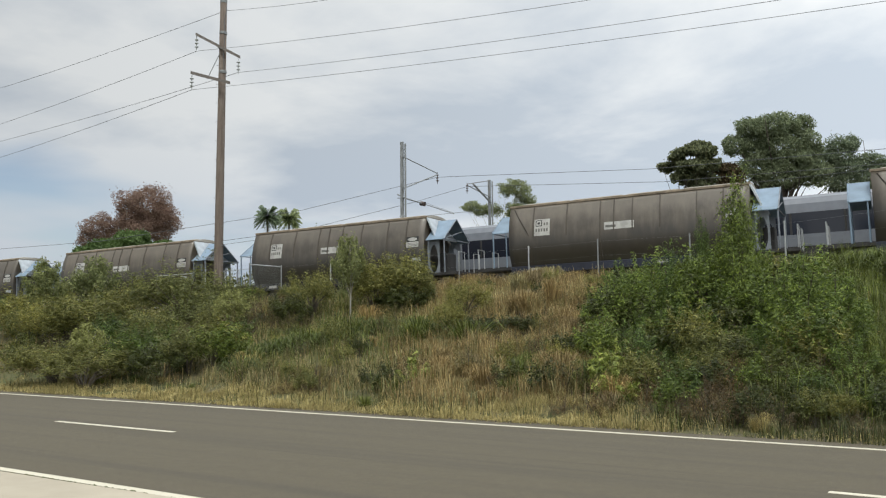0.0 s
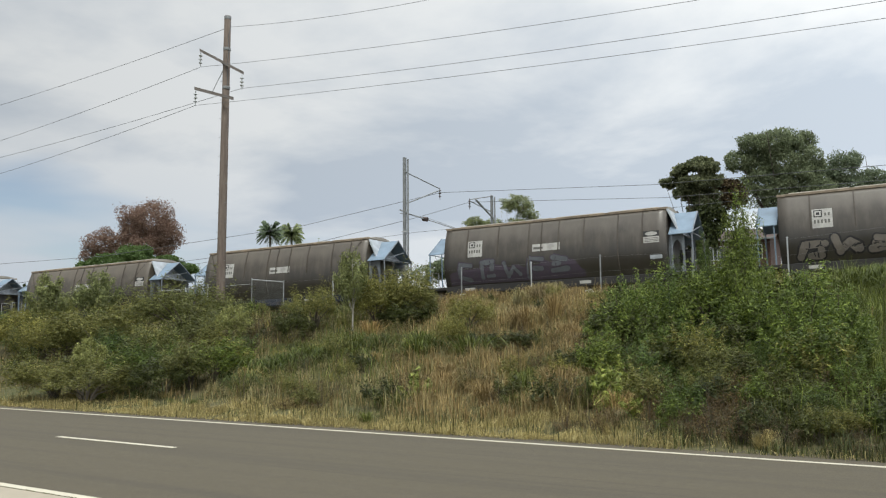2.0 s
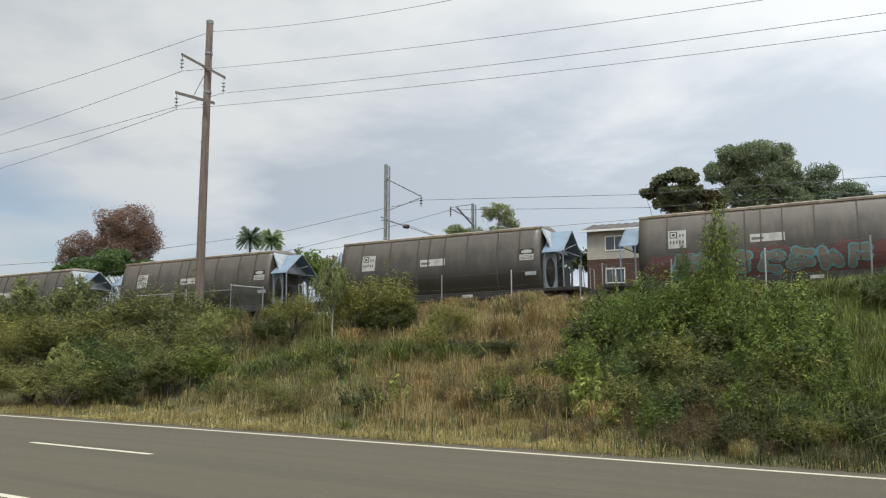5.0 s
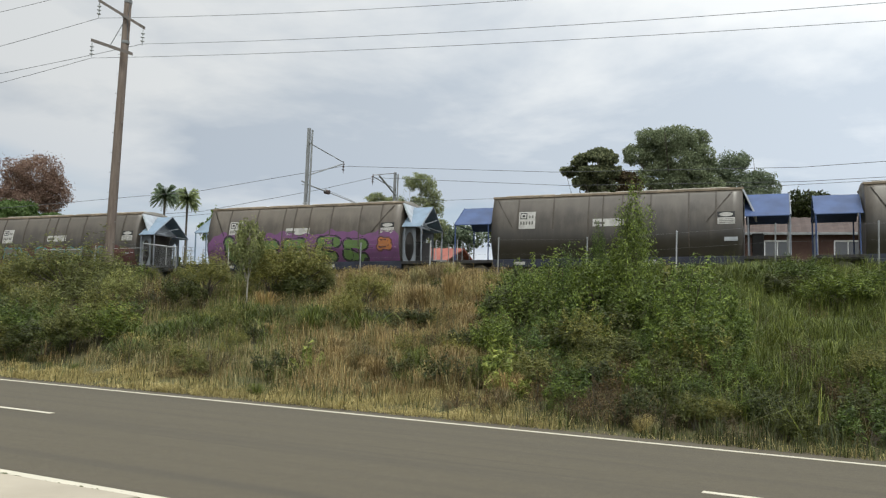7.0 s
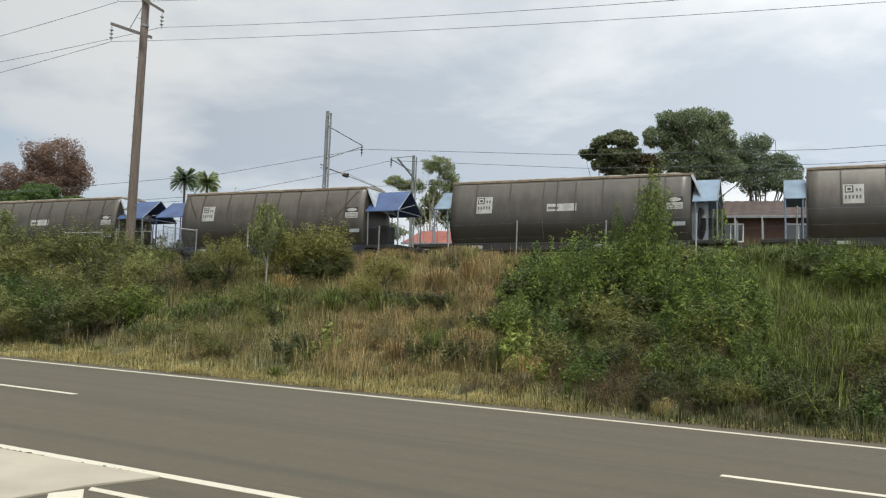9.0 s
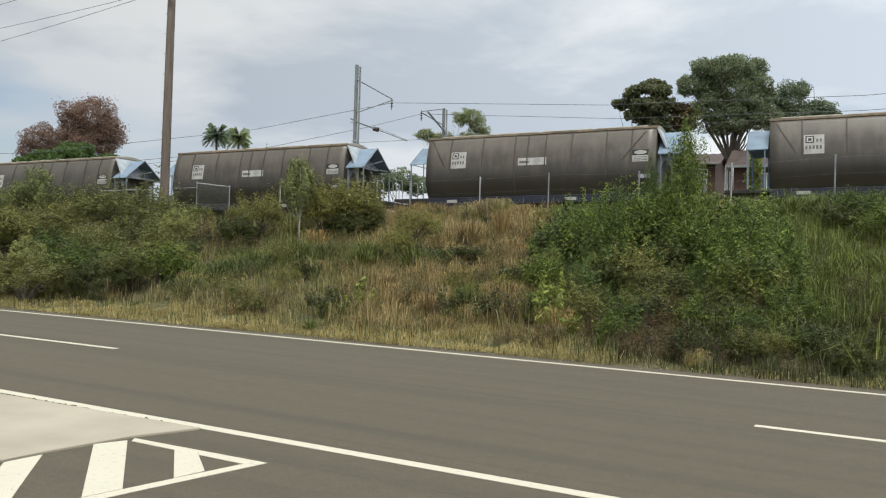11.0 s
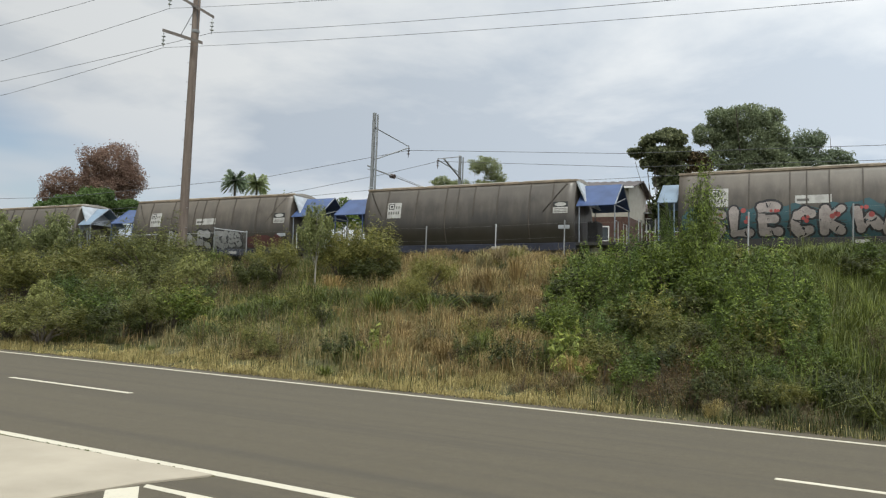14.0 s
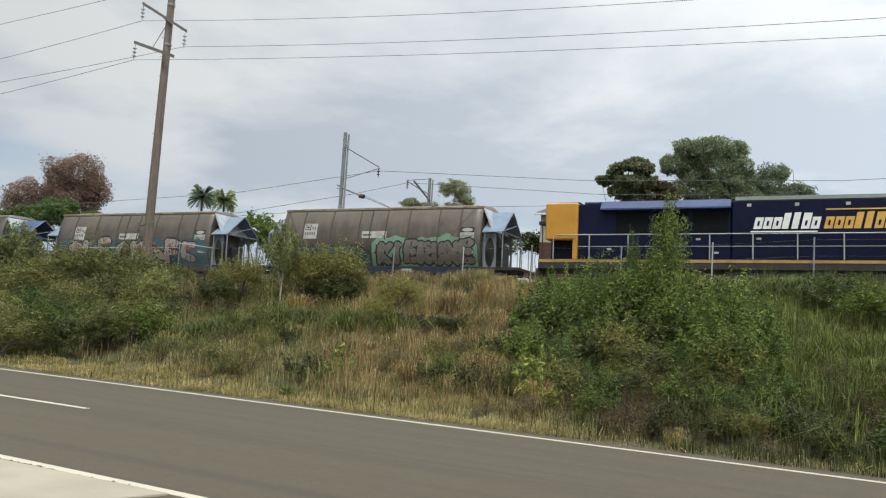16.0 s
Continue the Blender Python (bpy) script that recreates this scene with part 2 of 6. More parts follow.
CAR_ORANGE = simple("carriage_orange", (0.75, 0.17, 0.03), 0.4, 0.0, 0.15)
BARK = make_bark("bark", (0.055, 0.047, 0.038), (0.13, 0.11, 0.09))
BARK_PALE = make_bark("pale_bark", (0.25, 0.23, 0.19), (0.42, 0.39, 0.34))
LEAF_MID = leaf("mottled_leaves", (0.075, 0.088, 0.055), (0.27, 0.29, 0.175), 0.6, 0.45, patchy=0.2)
LEAF_GUM = leaf("gum_leaves", (0.13, 0.16, 0.105), (0.38, 0.43, 0.29), 0.5, 0.5, patchy=0.1)
LEAF_DARK = leaf("dark_leaves", (0.030, 0.037, 0.013), (0.14, 0.16, 0.05), 0.5, 0.25, patch=4.0, patchy=0.45)
LEAF_RED = leaf("red_brown_leaves", (0.14, 0.092, 0.088), (0.34, 0.235, 0.225), 0.6, 0.4, patchy=0.2)
LEAF_HEDGE = leaf("mid_green_leaves", (0.085, 0.135, 0.035), (0.25, 0.33, 0.11))
LEAF_PALM = leaf("palm_leaves", (0.12, 0.16, 0.10), (0.40, 0.46, 0.29))
LEAF_OLIVE = leaf("olive_leaves", (0.095, 0.098, 0.033), (0.36, 0.35, 0.118), patch=4.0, patchy=0.4)
LEAF_BRIGHT = leaf("bright_leaves", (0.10, 0.135, 0.03), (0.52, 0.57, 0.18), 0.5, 0.4)
LEAF_GREEN = leaf("green_leaves", (0.042, 0.061, 0.016), (0.255, 0.335, 0.078), 0.5, 0.32, patch=4.0, patchy=0.5)
LEAF_SCRUB = leaf("brown_green_leaves", (0.088, 0.080, 0.034), (0.29, 0.255, 0.11), 0.7, 0.3)
LEAF_DEAD = leaf("dry_leaves", (0.045, 0.033, 0.017), (0.22, 0.15, 0.082), 0.8, 0.2)
LEAF_YOUNG = leaf("young_leaves", (0.14, 0.15, 0.06), (0.44, 0.45, 0.18), 0.6, 0.45, patchy=0.1)
LEAF_FEATHER = leaf("feathery_leaves", (0.046, 0.074, 0.019), (0.315, 0.405, 0.10), 0.5, 0.34, patch=4.0, patchy=0.5)
STRAW = leaf("straw", (0.21, 0.175, 0.085), (0.62, 0.54, 0.31), 0.8, 0.3)
RUSSET = leaf("russet_grass", (0.15, 0.105, 0.055), (0.54, 0.42, 0.24), 0.8, 0.3)
GRASS = leaf("green_grass", (0.026, 0.037, 0.011), (0.19, 0.20, 0.068), 0.6, 0.3, patch=0.8, patchy=0.55)
REED = leaf("long_green_grass", (0.038, 0.052, 0.012), (0.27, 0.315, 0.09), 0.5, 0.35)
TILE_BROWN = make_roof_tiles("brown_roof_tiles", (0.048, 0.031, 0.026), (0.088, 0.06, 0.05))
TILE_ORANGE = make_roof_tiles("orange_roof_tiles", (0.20, 0.055, 0.04), (0.28, 0.09, 0.062))
TILE_DARK = make_roof_tiles("dark_roof_tiles", (0.06, 0.05, 0.05), (0.11, 0.095, 0.09))
BRICK = simple("red_brick_wall", (0.085, 0.045, 0.034), 0.85, 0.0, 0.3, 5)
RENDER_WALL = simple("pale_wall", (0.36, 0.34, 0.29), 0.8, 0.0, 0.15)
TRIM_WHITE = simple("white_trim", (0.70, 0.70, 0.68), 0.5, 0.0, 0.1)
mg = Mat("window_glass")
GLASS = mg.done((0.03, 0.035, 0.04), 0.06, 0.0, 0.8)

# ---------------------------------------------------------------- mesh helpers


def part(name, bm, material, parent=None, label="", smooth=False):
    """Link a bmesh as one object, under a thing or a part."""
    me = bpy.data.meshes.new(name)
    if smooth:
        for f in bm.faces:
            f.smooth = True
    bm.to_mesh(me)
    bm.free()
    me.materials.append(material)
    ob = new(name, me)
    ob.parent = parent
    return tagged(ob, label)


def mesh_np(name, verts, faces, material, parent=None, label=""):
    """Link numpy vertices (n, 3) and faces (m, k) as one object."""
    verts, faces = np.asarray(verts, dtype=np.float32), np.asarray(faces, dtype=np.int32)
    me = bpy.data.meshes.new(name)
    me.vertices.add(len(verts))
    me.vertices.foreach_set("co", verts.ravel())
    m, k = faces.shape
    me.loops.add(m * k)
    me.loops.foreach_set("vertex_index", faces.ravel())
    me.polygons.add(m)
    me.polygons.foreach_set("loop_start", np.arange(0, m * k, k, dtype=np.int32))
    me.polygons.foreach_set("loop_total", np.full(m, k, dtype=np.int32))
    me.update(calc_edges=True)
    me.validate()
    me.materials.append(material)
    ob = new(name, me)
    ob.parent = parent
    return tagged(ob, label)


def empty(name, m, label, category, group=""):
    ob = new(name)
    ob.empty_display_size = 0.3
    ob.matrix_world = m
    return tagged(ob, label, category, group)


def box(bm, x0, x1, y0, y1, z0, z1, bevel=0.0):
    vs = [bm.verts.new((x, y, z)) for x in (x0, x1) for y in (y0, y1) for z in (z0, z1)]
    fs = [bm.faces.new([vs[i] for i in q]) for q in ((0, 1, 3, 2), (4, 6, 7, 5), (0, 4, 5, 1), (2, 3, 7, 6), (0, 2, 6, 4), (1, 5, 7, 3))]
    if bevel:
        es = list({e for f in fs for e in f.edges})
        bmesh.ops.bevel(bm, geom=es, offset=bevel, segments=1, affect="EDGES")
    return bm


def tube(bm, p0, p1, r0, r1=None, seg=8):
    p0, p1 = Vector(p0), Vector(p1)
    r1 = r0 if r1 is None else r1
    way = (p1 - p0).normalized()
    side = way.orthogonal().normalized()
    up = way.cross(side)
    rings = []
    for p, r in ((p0, r0), (p1, r1)):
        rings.append([bm.verts.new(p + (side * math.cos(a) + up * math.sin(a)) * r) for a in (2 * math.pi * i / seg for i in range(seg))])
    for i in range(seg):
        bm.faces.new((rings[0][i], rings[0][(i + 1) % seg], rings[1][(i + 1) % seg], rings[1][i]))
    bm.faces.new(rings[0][::-1])
    bm.faces.new(rings[1])
    return bm


def path_tube(bm, points, radii, seg=6):
    """One tube along several points."""
    pts = [Vector(p) for p in points]
    rings = []
    side = (pts[1] - pts[0]).orthogonal().normalized()
    for i, p in enumerate(pts):
        way = (pts[min(i + 1, len(pts) - 1)] - pts[max(i - 1, 0)]).normalized()
        side = (side - way * side.dot(way)).normalized()
        up = way.cross(side)
        rings.append([bm.verts.new(p + (side * math.cos(a) + up * math.sin(a)) * radii[i]) for a in (2 * math.pi * j / seg for j in range(seg))])
    for a, b in zip(rings, rings[1:]):
        for j in range(seg):
            bm.faces.new((a[j], a[(j + 1) % seg], b[(j + 1) % seg], b[j]))
    bm.faces.new(rings[0][::-1])
    bm.faces.new(rings[-1])
    return bm


def loft(bm, sections):
    """Skin closed sections (lists of points of one length) and cap the ends."""
    rings = [[bm.verts.new(p) for p in s] for s in sections]
    k = len(rings[0])
    for a, b in zip(rings, rings[1:]):
        for j in range(k):
            bm.faces.new((a[j], a[(j + 1) % k], b[(j + 1) % k], b[j]))
    bm.faces.new(rings[0][::-1])
    bm.faces.new(rings[-1])
    return bm


def lathe(bm, centre, profile, seg=12):
    """Rings (radius, height) about an upright axis."""
    return loft(bm, [[(centre[0] + r * math.cos(2 * math.pi * j / seg), centre[1] + r * math.sin(2 * math.pi * j / seg), centre[2] + h)
                      for j in range(seg)] for r, h in profile])


# ---------------------------------------------------------------- the lie of the land
RAIL = pose(0, 37.06, 3.53, 0, -1.354, 6.843)    # the near track: x along the rails, y away from the road, z up from rail level


def fence_y(x):
    return 30.6 + 0.07 * x


def smooth(a, b, v):
    t = np.clip((v - a) / (b - a), 0, 1)
    return t * t * (3 - 2 * t)


def lumps(x, y):
    return (0.10 * np.sin(x * 0.61 + 1.3) * np.sin(y * 0.83 + 0.4) + 0.06 * np.sin(x * 1.7 + y * 0.9) + 0.05 * np.sin(y * 2.1 - x * 1.3 + 2.0))


def land(x, y):
    """Height of the ground: level road, bank, railway formation, and the rising land behind."""
    x, y = np.asarray(x, dtype=float), np.asarray(y, dtype=float)
    xc = np.clip(x, -90, 430)
    top = 3.50 + 0.0238 * xc
    crest = fence_y(xc) - 0.8
    f = np.clip((y - 12.7) / (crest - 12.7), 0, 1)
    bank = top * (0.82 * f + 0.18 * f * f * (3 - 2 * f))
    bank = bank + lumps(x, y) * np.clip(f * 6, 0, 1) * np.clip((1 - f) * 6, 0, 1)
    dip = 0.45 * np.clip((y - fence_y(xc) - 1.2) / 1.5, 0, 1)      # cess beside the tracks
    bank = bank - dip
    behind = np.clip(y - (55 + 0.12 * xc), 0, 60) * 0.055
    far = np.clip((np.hypot(x, y) - 450) / 400, 0, 1)
    edge = np.clip((12.15 - y) / 0.2, 0, 1)
    return (bank + behind) * (1 - far) - 0.05 * edge - 0.02
# ---------------------------------------------------------------- ground


def build_ground():
    def axis(fine0, fine1, step, reach):
        near = np.arange(fine0, fine1 + step / 2, step)
        far = np.array([3, 8, 18, 40, 80, 160, 320, 650, 1200, 2200], dtype=float)
        far = far[far < reach]
        return np.concatenate([fine0 - far[::-1], near, fine1 + far])
    xs, ys = axis(-70, 20, 0.5, 3000), np.concatenate([[-1500, -400, -120, -40, -12, 0, 6, 11.9, 12.15, 12.4, 12.7], axis(13.0, 60, 0.5, 3000)[10:]])
    gx, gy = np.meshgrid(xs, ys)
    v = np.stack([gx, gy, land(gx, gy)], -1).reshape(-1, 3)
    nx, ny = len(xs), len(ys)
    i = (np.arange(ny - 1)[:, None] * nx + np.arange(nx - 1)).ravel()
    ob = mesh_np("ground", v, np.stack([i, i + 1, i + nx + 1, i + nx], 1), SOIL)
    tagged(ob, "earth bank and open ground under grass and scrub", "ground", kind="structure")


def strip(name, material, x0, x1, y0, y1, z0, z1, label, category, step=8.0):
    """A long slab in pieces of even length, with its top at z1."""
    bm = bmesh.new()
    n = max(1, int((x1 - x0) / step))
    loft(bm, [[(x0 + (x1 - x0) * i / n, y0, z0), (x0 + (x1 - x0) * i / n, y0, z1), (x0 + (x1 - x0) * i / n, y1, z1), (x0 + (x1 - x0) * i / n, y1, z0)] for i in range(n + 1)])
    return tagged(part(name, bm, material), label, category, kind="structure")


Y_FAR, Y_MID, Y_NEAR = 11.55, 8.43, 5.21     # far edge line, centre line, near edge line
build_ground()
strip("road", ASPHALT, -600, 500, -3.0, 11.98, -0.3, 0.0, "worn grey asphalt two-lane road with faint tyre marks", "road")


def ragged_edge():
    """Broken far edge of the seal: crumbs of asphalt and gravel at the verge."""
    rng = np.random.default_rng(5)
    n = 2600
    x = rng.uniform(-60, 12, n)
    y = 11.96 + np.abs(rng.normal(0, 0.11, n))
    s = rng.uniform(0.008, 0.028, n)
    base = np.array([[1, 0, 0], [-0.5, 0.87, 0], [-0.5, -0.87, 0], [0, 0, 1.1]])
    v = base[None] * s[:, None, None] + np.stack([x, y, np.full(n, -0.004)], 1)[:, None]
    f = np.array([[0, 1, 3], [1, 2, 3], [2, 0, 3]])
    ob = mesh_np("roadside_gravel", v.reshape(-1, 3), (f[None] + 4 * np.arange(n)[:, None, None]).reshape(-1, 3), ASPHALT)
    tagged(ob, "loose grey gravel along the edge of the seal", "gravel", kind="stuff")


ragged_edge()


def painted(name, corners, label, z=0.004, n=1):
    """Thin road paint laid over the seal: a quad given by four corners."""
    bm = bmesh.new()
    low = [bm.verts.new((x, y, 0.0005)) for x, y in corners]
    top = [bm.verts.new((x, y, z)) for x, y in corners]
    bm.faces.new(top)
    for i in range(len(corners)):
        j = (i + 1) % len(corners)
        bm.faces.new((low[i], low[j], top[j], top[i]))
    bmesh.ops.recalc_face_normals(bm, faces=bm.faces)
    return tagged(part(name, bm, PAINT), label, "road marking", kind="structure")


painted("edge_line", [(-600, Y_FAR - 0.05), (500, Y_FAR - 0.05), (500, Y_FAR + 0.05), (-600, Y_FAR + 0.05)], "white painted edge line along the far side of the road")
painted("edge_line", [(-600, Y_NEAR - 0.06), (500, Y_NEAR - 0.06), (500, Y_NEAR + 0.06), (-600, Y_NEAR + 0.06)], "white painted edge line along the near side of the road")
for k in range(-14, 12):
    x = -1.56 + 12.0 * k
    tagged(painted("centre_dash", [(x, Y_MID - 0.05), (x + 3.0, Y_MID - 0.05), (x + 3.0, Y_MID + 0.05), (x, Y_MID + 0.05)],
                   "white painted centre line dash, slightly worn"), group="centre line dashes")

# concrete apron with its edge, and the small hatched island beside it
bm = bmesh.new()
_plan = [(-60, -2.5), (-5.56, -2.5), (-5.56, 3.9), (-5.51, 4.55), (-5.33, 5.12), (-6.05, 5.105), (-8.0, 5.07), (-14.0, 5.05), (-60, 5.05)]
loft(bm, [[(x, y, -0.2) for x, y in _plan], [(x, y, 0.014) for x, y in _plan], [(x + (0.012 if x < -30 else -0.012), y - (0.012 if y > 0 else -0.012), 0.022) for x, y in _plan]])
bmesh.ops.recalc_face_normals(bm, faces=bm.faces)
apron = tagged(part("concrete_apron", bm, CONCRETE), "pale concrete driveway apron beside the road", "driveway", kind="structure")
_jr = np.random.default_rng(8)
_n = 900
_x = -5.35 - 22 * _jr.uniform(0, 1, _n) ** 2
_y = 5.125 + 0.012 * np.sin(_x * 5) + _jr.normal(0, 0.012, _n)
_s = _jr.uniform(0.008, 0.03, _n)
_v = np.array([[1.6, 0, 0], [-0.9, 0.5, 0], [-0.9, -0.5, 0], [0, 0, 0.45]])[None] * _s[:, None, None] + np.stack([_x, _y, np.full(_n, 0.001)], 1)[:, None]
_f = np.array([[0, 1, 3], [1, 2, 3], [2, 0, 3]])
tagged(mesh_np("joint_debris", _v.reshape(-1, 3), (_f[None] + 4 * np.arange(_n)[:, None, None]).reshape(-1, 3), SOIL), "dark grit and dead leaves in the joint beside the kerb line", "debris", kind="stuff")
painted("hatch_border", [(-5.47, 4.57), (-4.12, 4.60), (-4.24, 4.48), (-5.41, 4.49)], "white painted border of the hatched island")
painted("hatch_border", [(-4.125, 4.598), (-4.238, 4.478), (-4.36, 3.60), (-4.50, 2.60), (-4.40, 2.60), (-4.29, 3.40)], "white painted border of the hatched island")
painted("hatch_bar", [(-4.93, 4.483), (-4.68, 4.482), (-4.30, 4.18), (-4.32, 3.93)], "white painted hatch bar", 0.005)
painted("hatch_bar", [(-5.53, 4.24), (-5.45, 4.485), (-4.37, 3.57), (-4.41, 3.31)], "white painted hatch bar", 0.005)
painted("hatch_bar", [(-5.53, 3.53), (-5.53, 3.82), (-4.46, 2.83), (-4.49, 2.60)], "white painted hatch bar", 0.005)

# ---------------------------------------------------------------- railway


def build_track(offset, name, label):
    bm = bmesh.new()
    loft(bm, [[(s, offset - 2.6, -0.75), (s, offset - 1.5, -0.20), (s, offset + 1.5, -0.20), (s, offset + 2.6, -0.75)] for s in range(-320, 441, 20)])
    ob = part("ballast_bed", bm, BALLAST)
    ob.matrix_world = RAIL
    tagged(ob, label, "ballast", kind="structure")
    for side in (-0.75, 0.75):
        bm = bmesh.new()
        y = offset + side
        prof = [(-0.07, -0.17), (0.07, -0.17), (0.07, -0.15), (0.012, -0.13), (0.012, -0.045), (0.036, -0.03), (0.036, 0), (-0.036, 0), (-0.036, -0.03), (-0.012, -0.045), (-0.012, -0.13), (-0.07, -0.15)]
        loft(bm, [[(s, y + a, b) for a, b in prof] for s in (-320, -100, 0, 100, 440)])
        ob = part("rail", bm, STEEL)
        ob.matrix_world = RAIL
        tagged(ob, "worn steel rail on concrete sleepers", "rail", group=name + " rails", kind="structure")
    # sleepers joined, hidden behind the grass for most of their length
    bm = bmesh.new()
    for i in range(-110, 60):
        s = i * 0.6
        box(bm, s - 0.12, s + 0.12, offset - 1.25, offset + 1.25, -0.24, -0.172)
    ob = part("sleepers", bm, SLEEPER)
    ob.matrix_world = RAIL
    tagged(ob, "grey concrete sleepers set in ballast", "sleepers", kind="stuff")


for offset, name in ((0.0, "near track"), (6.9, "middle track"), (11.2, "far track")):
    build_track(offset, name, "grey stone ballast bed of the " + name)

# hopper wagon side: half width at each height above the rail
PROFILE = [(0.98, 1.12), (1.2, 1.20), (1.45, 1.32), (1.75, 1.42), (2.1, 1.455), (2.5, 1.43), (2.9, 1.365), (3.3, 1.26), (3.65, 1.12), (3.86, 1.03)]
HALF = 5.16          # half the length of the hopper body


def side_y(z):
    """Half width of the body at the height z."""
    return float(np.interp(z, [p[0] for p in PROFILE], [p[1] for p in PROFILE]))


label_name = "number_panel"
SLOPE = simple("pale_slope_sheet", (0.42, 0.45, 0.48), 0.5, 0.0, 0.3)
END_DARK = simple("pale_end_plate", (0.20, 0.22, 0.24), 0.55, 0.0, 0.45)
NUMBER = simple("faded_black_paint", (0.12, 0.115, 0.105), 0.7)


def bogie(parent, x):
    bm = bmesh.new()
    for y in (-1.02, 1.02):
        box(bm, x - 1.15, x + 1.15, y - 0.07, y + 0.07, 0.42, 0.62, 0.03)
        box(bm, x - 0.35, x + 0.35, y - 0.09, y + 0.09, 0.28, 0.66, 0.04)
        for dx in (-0.88, 0.88):
            box(bm, x + dx - 0.16, x + dx + 0.16, y - 0.10, y + 0.10, 0.34, 0.60, 0.04)
    box(bm, x - 0.2, x + 0.2, -1.1, 1.1, 0.52, 0.8, 0.03)
    b = part("bogie", bm, UNDER, parent)
    for dx in (-0.88, 0.88):
        for y in (-0.75, 0.75):
            w = bmesh.new()
            out = 1 if y > 0 else -1
            tube(w, (x + dx, y - 0.065 * out, 0.46), (x + dx, y + 0.065 * out, 0.46), 0.46, 0.44, 20)
            tube(w, (x + dx, y - 0.10 * out, 0.46), (x + dx, y - 0.065 * out, 0.46), 0.49, 0.49, 20)
            part("wheel", w, STEEL, b)
    return b


def hood(parent, end, material, long=1.56):
    """Gabled canopy over the end platform: ridge along the train, open gable, corner posts."""
    x0, x1 = end * (HALF + 0.06), end * (HALF + 0.06 + long)
    ridge, eave, w, t = (3.74 if end > 0 else 3.6), 2.70, 1.36, 0.03
    bm = bmesh.new()
    loft(bm, [[(x, -w, eave), (x, 0, ridge), (x, w, eave), (x, w, eave - t), (x, 0, ridge - t), (x, -w, eave - t)] for x in (x0, x1)])
    bmesh.ops.recalc_face_normals(bm, faces=bm.faces)
    h = part("hood", bm, material, parent)
    def bar(name, p, q, r):
        b = bmesh.new()
        tube(b, p, q, r, seg=6)
        part(name, b, hood_steel, h)
    hood_steel = material if end < 0 else END_GREY
    for y in (-w + 0.05, w - 0.05):
        bar("hood_post", (x1 - end * 0.05, y, 1.13), (x1 - end * 0.05, y, eave), 0.035)
        bar("hood_post", (x0 + end * 0.12, y, 1.13), (x0 + end * 0.12, y, eave), 0.03)
    bar("hood_brace", (x1 - end * 0.05, -w, eave), (x1 - end * 0.05, w * 0.45, eave + 0.48), 0.022)
    bar("hood_tie", (x1 - end * 0.05, -w, eave), (x1 - end * 0.05, w, eave), 0.022)
    for y in (-w, w):
        bar("gable_edge", (x1 - end * 0.02, y, eave), (x1 - end * 0.02, 0, ridge), 0.028)
    return h


def end_platform(parent, end, plate):
    x0, x1 = end * HALF, end * (HALF + 1.72)
    bm = bmesh.new()
    box(bm, min(x0, x1), max(x0, x1), -1.25, 1.25, 1.0, 1.13, 0.01)
    part("platform", bm, UNDER, parent)
    # shaped side plates with an arched hole, one at each side under the hood
    for y in (-1.12, 1.12) if end > 0 and plate is not HOOD_BLUE else ():
        bm = bmesh.new()
        outer, inner = [], []
        for i in range(20):
            a = 2 * math.pi * i / 20
            inner.append((0.36 + 0.22 * math.cos(a), 1.80 + 0.66 * math.sin(a)))
            ox, oz = 0.42 + 0.60 * math.cos(a), 1.85 + 0.95 * math.sin(a)
            outer.append((min(max(ox, 0.02), 0.66), min(max(oz, 1.13), 2.68)))
        for side in (-0.02, 0.02):
            ro = [bm.verts.new((x0 + end * u, y + side, v)) for u, v in outer]
            ri = [bm.verts.new((x0 + end * u, y + side, v)) for u, v in inner]
            for i in range(20):
                j = (i + 1) % 20
                bm.faces.new((ro[i], ro[j], ri[j], ri[i]))
        bmesh.ops.remove_doubles(bm, verts=bm.verts, dist=0.0005)
        bmesh.ops.recalc_face_normals(bm, faces=bm.faces)
        part("end_plate", bm, plate, parent)
    for ya, yb in ((-1.15, -0.5), (0.5, 1.15)):
        bm = bmesh.new()
        xr = x1 - end * 0.06
        path_tube(bm, [(xr, ya, 1.13), (xr, ya, 2.05), (xr, yb, 2.05), (xr, yb, 1.13)], [0.022] * 4, 6)
        part("handrail", bm, GALV, parent)
    bm = bmesh.new()
    tube(bm, (x0, 0, 0.86), (end * (HALF + 2.14), 0, 0.86), 0.10, 0.12, 8)
    box(bm, *(sorted((end * (HALF + 1.86), end * (HALF + 2.16)))), -0.16, 0.16, 0.70, 1.02, 0.03)
    part("coupler", bm, UNDER, parent)
    if end < 0:
        return
    # pale slope sheet of the hopper between the body and the hood
    bm = bmesh.new()
    loft(bm, [[(HALF - 0.02, y, 3.80), (HALF + 0.05, y, 3.80), (HALF + 0.50, y, 2.75), (HALF + 0.43, y, 2.75)] for y in (-1.10, 1.10)])
    bmesh.ops.recalc_face_normals(bm, faces=bm.faces)
    part("slope_sheet", bm, SLOPE, parent)
    tall = bmesh.new()
    box(tall, *(sorted((x0 + end * 0.30, x0 + end * 0.75))), -0.45, 0.45, 1.13, 2.1, 0.03)
    part("brake_box", tall, UNDER, parent)


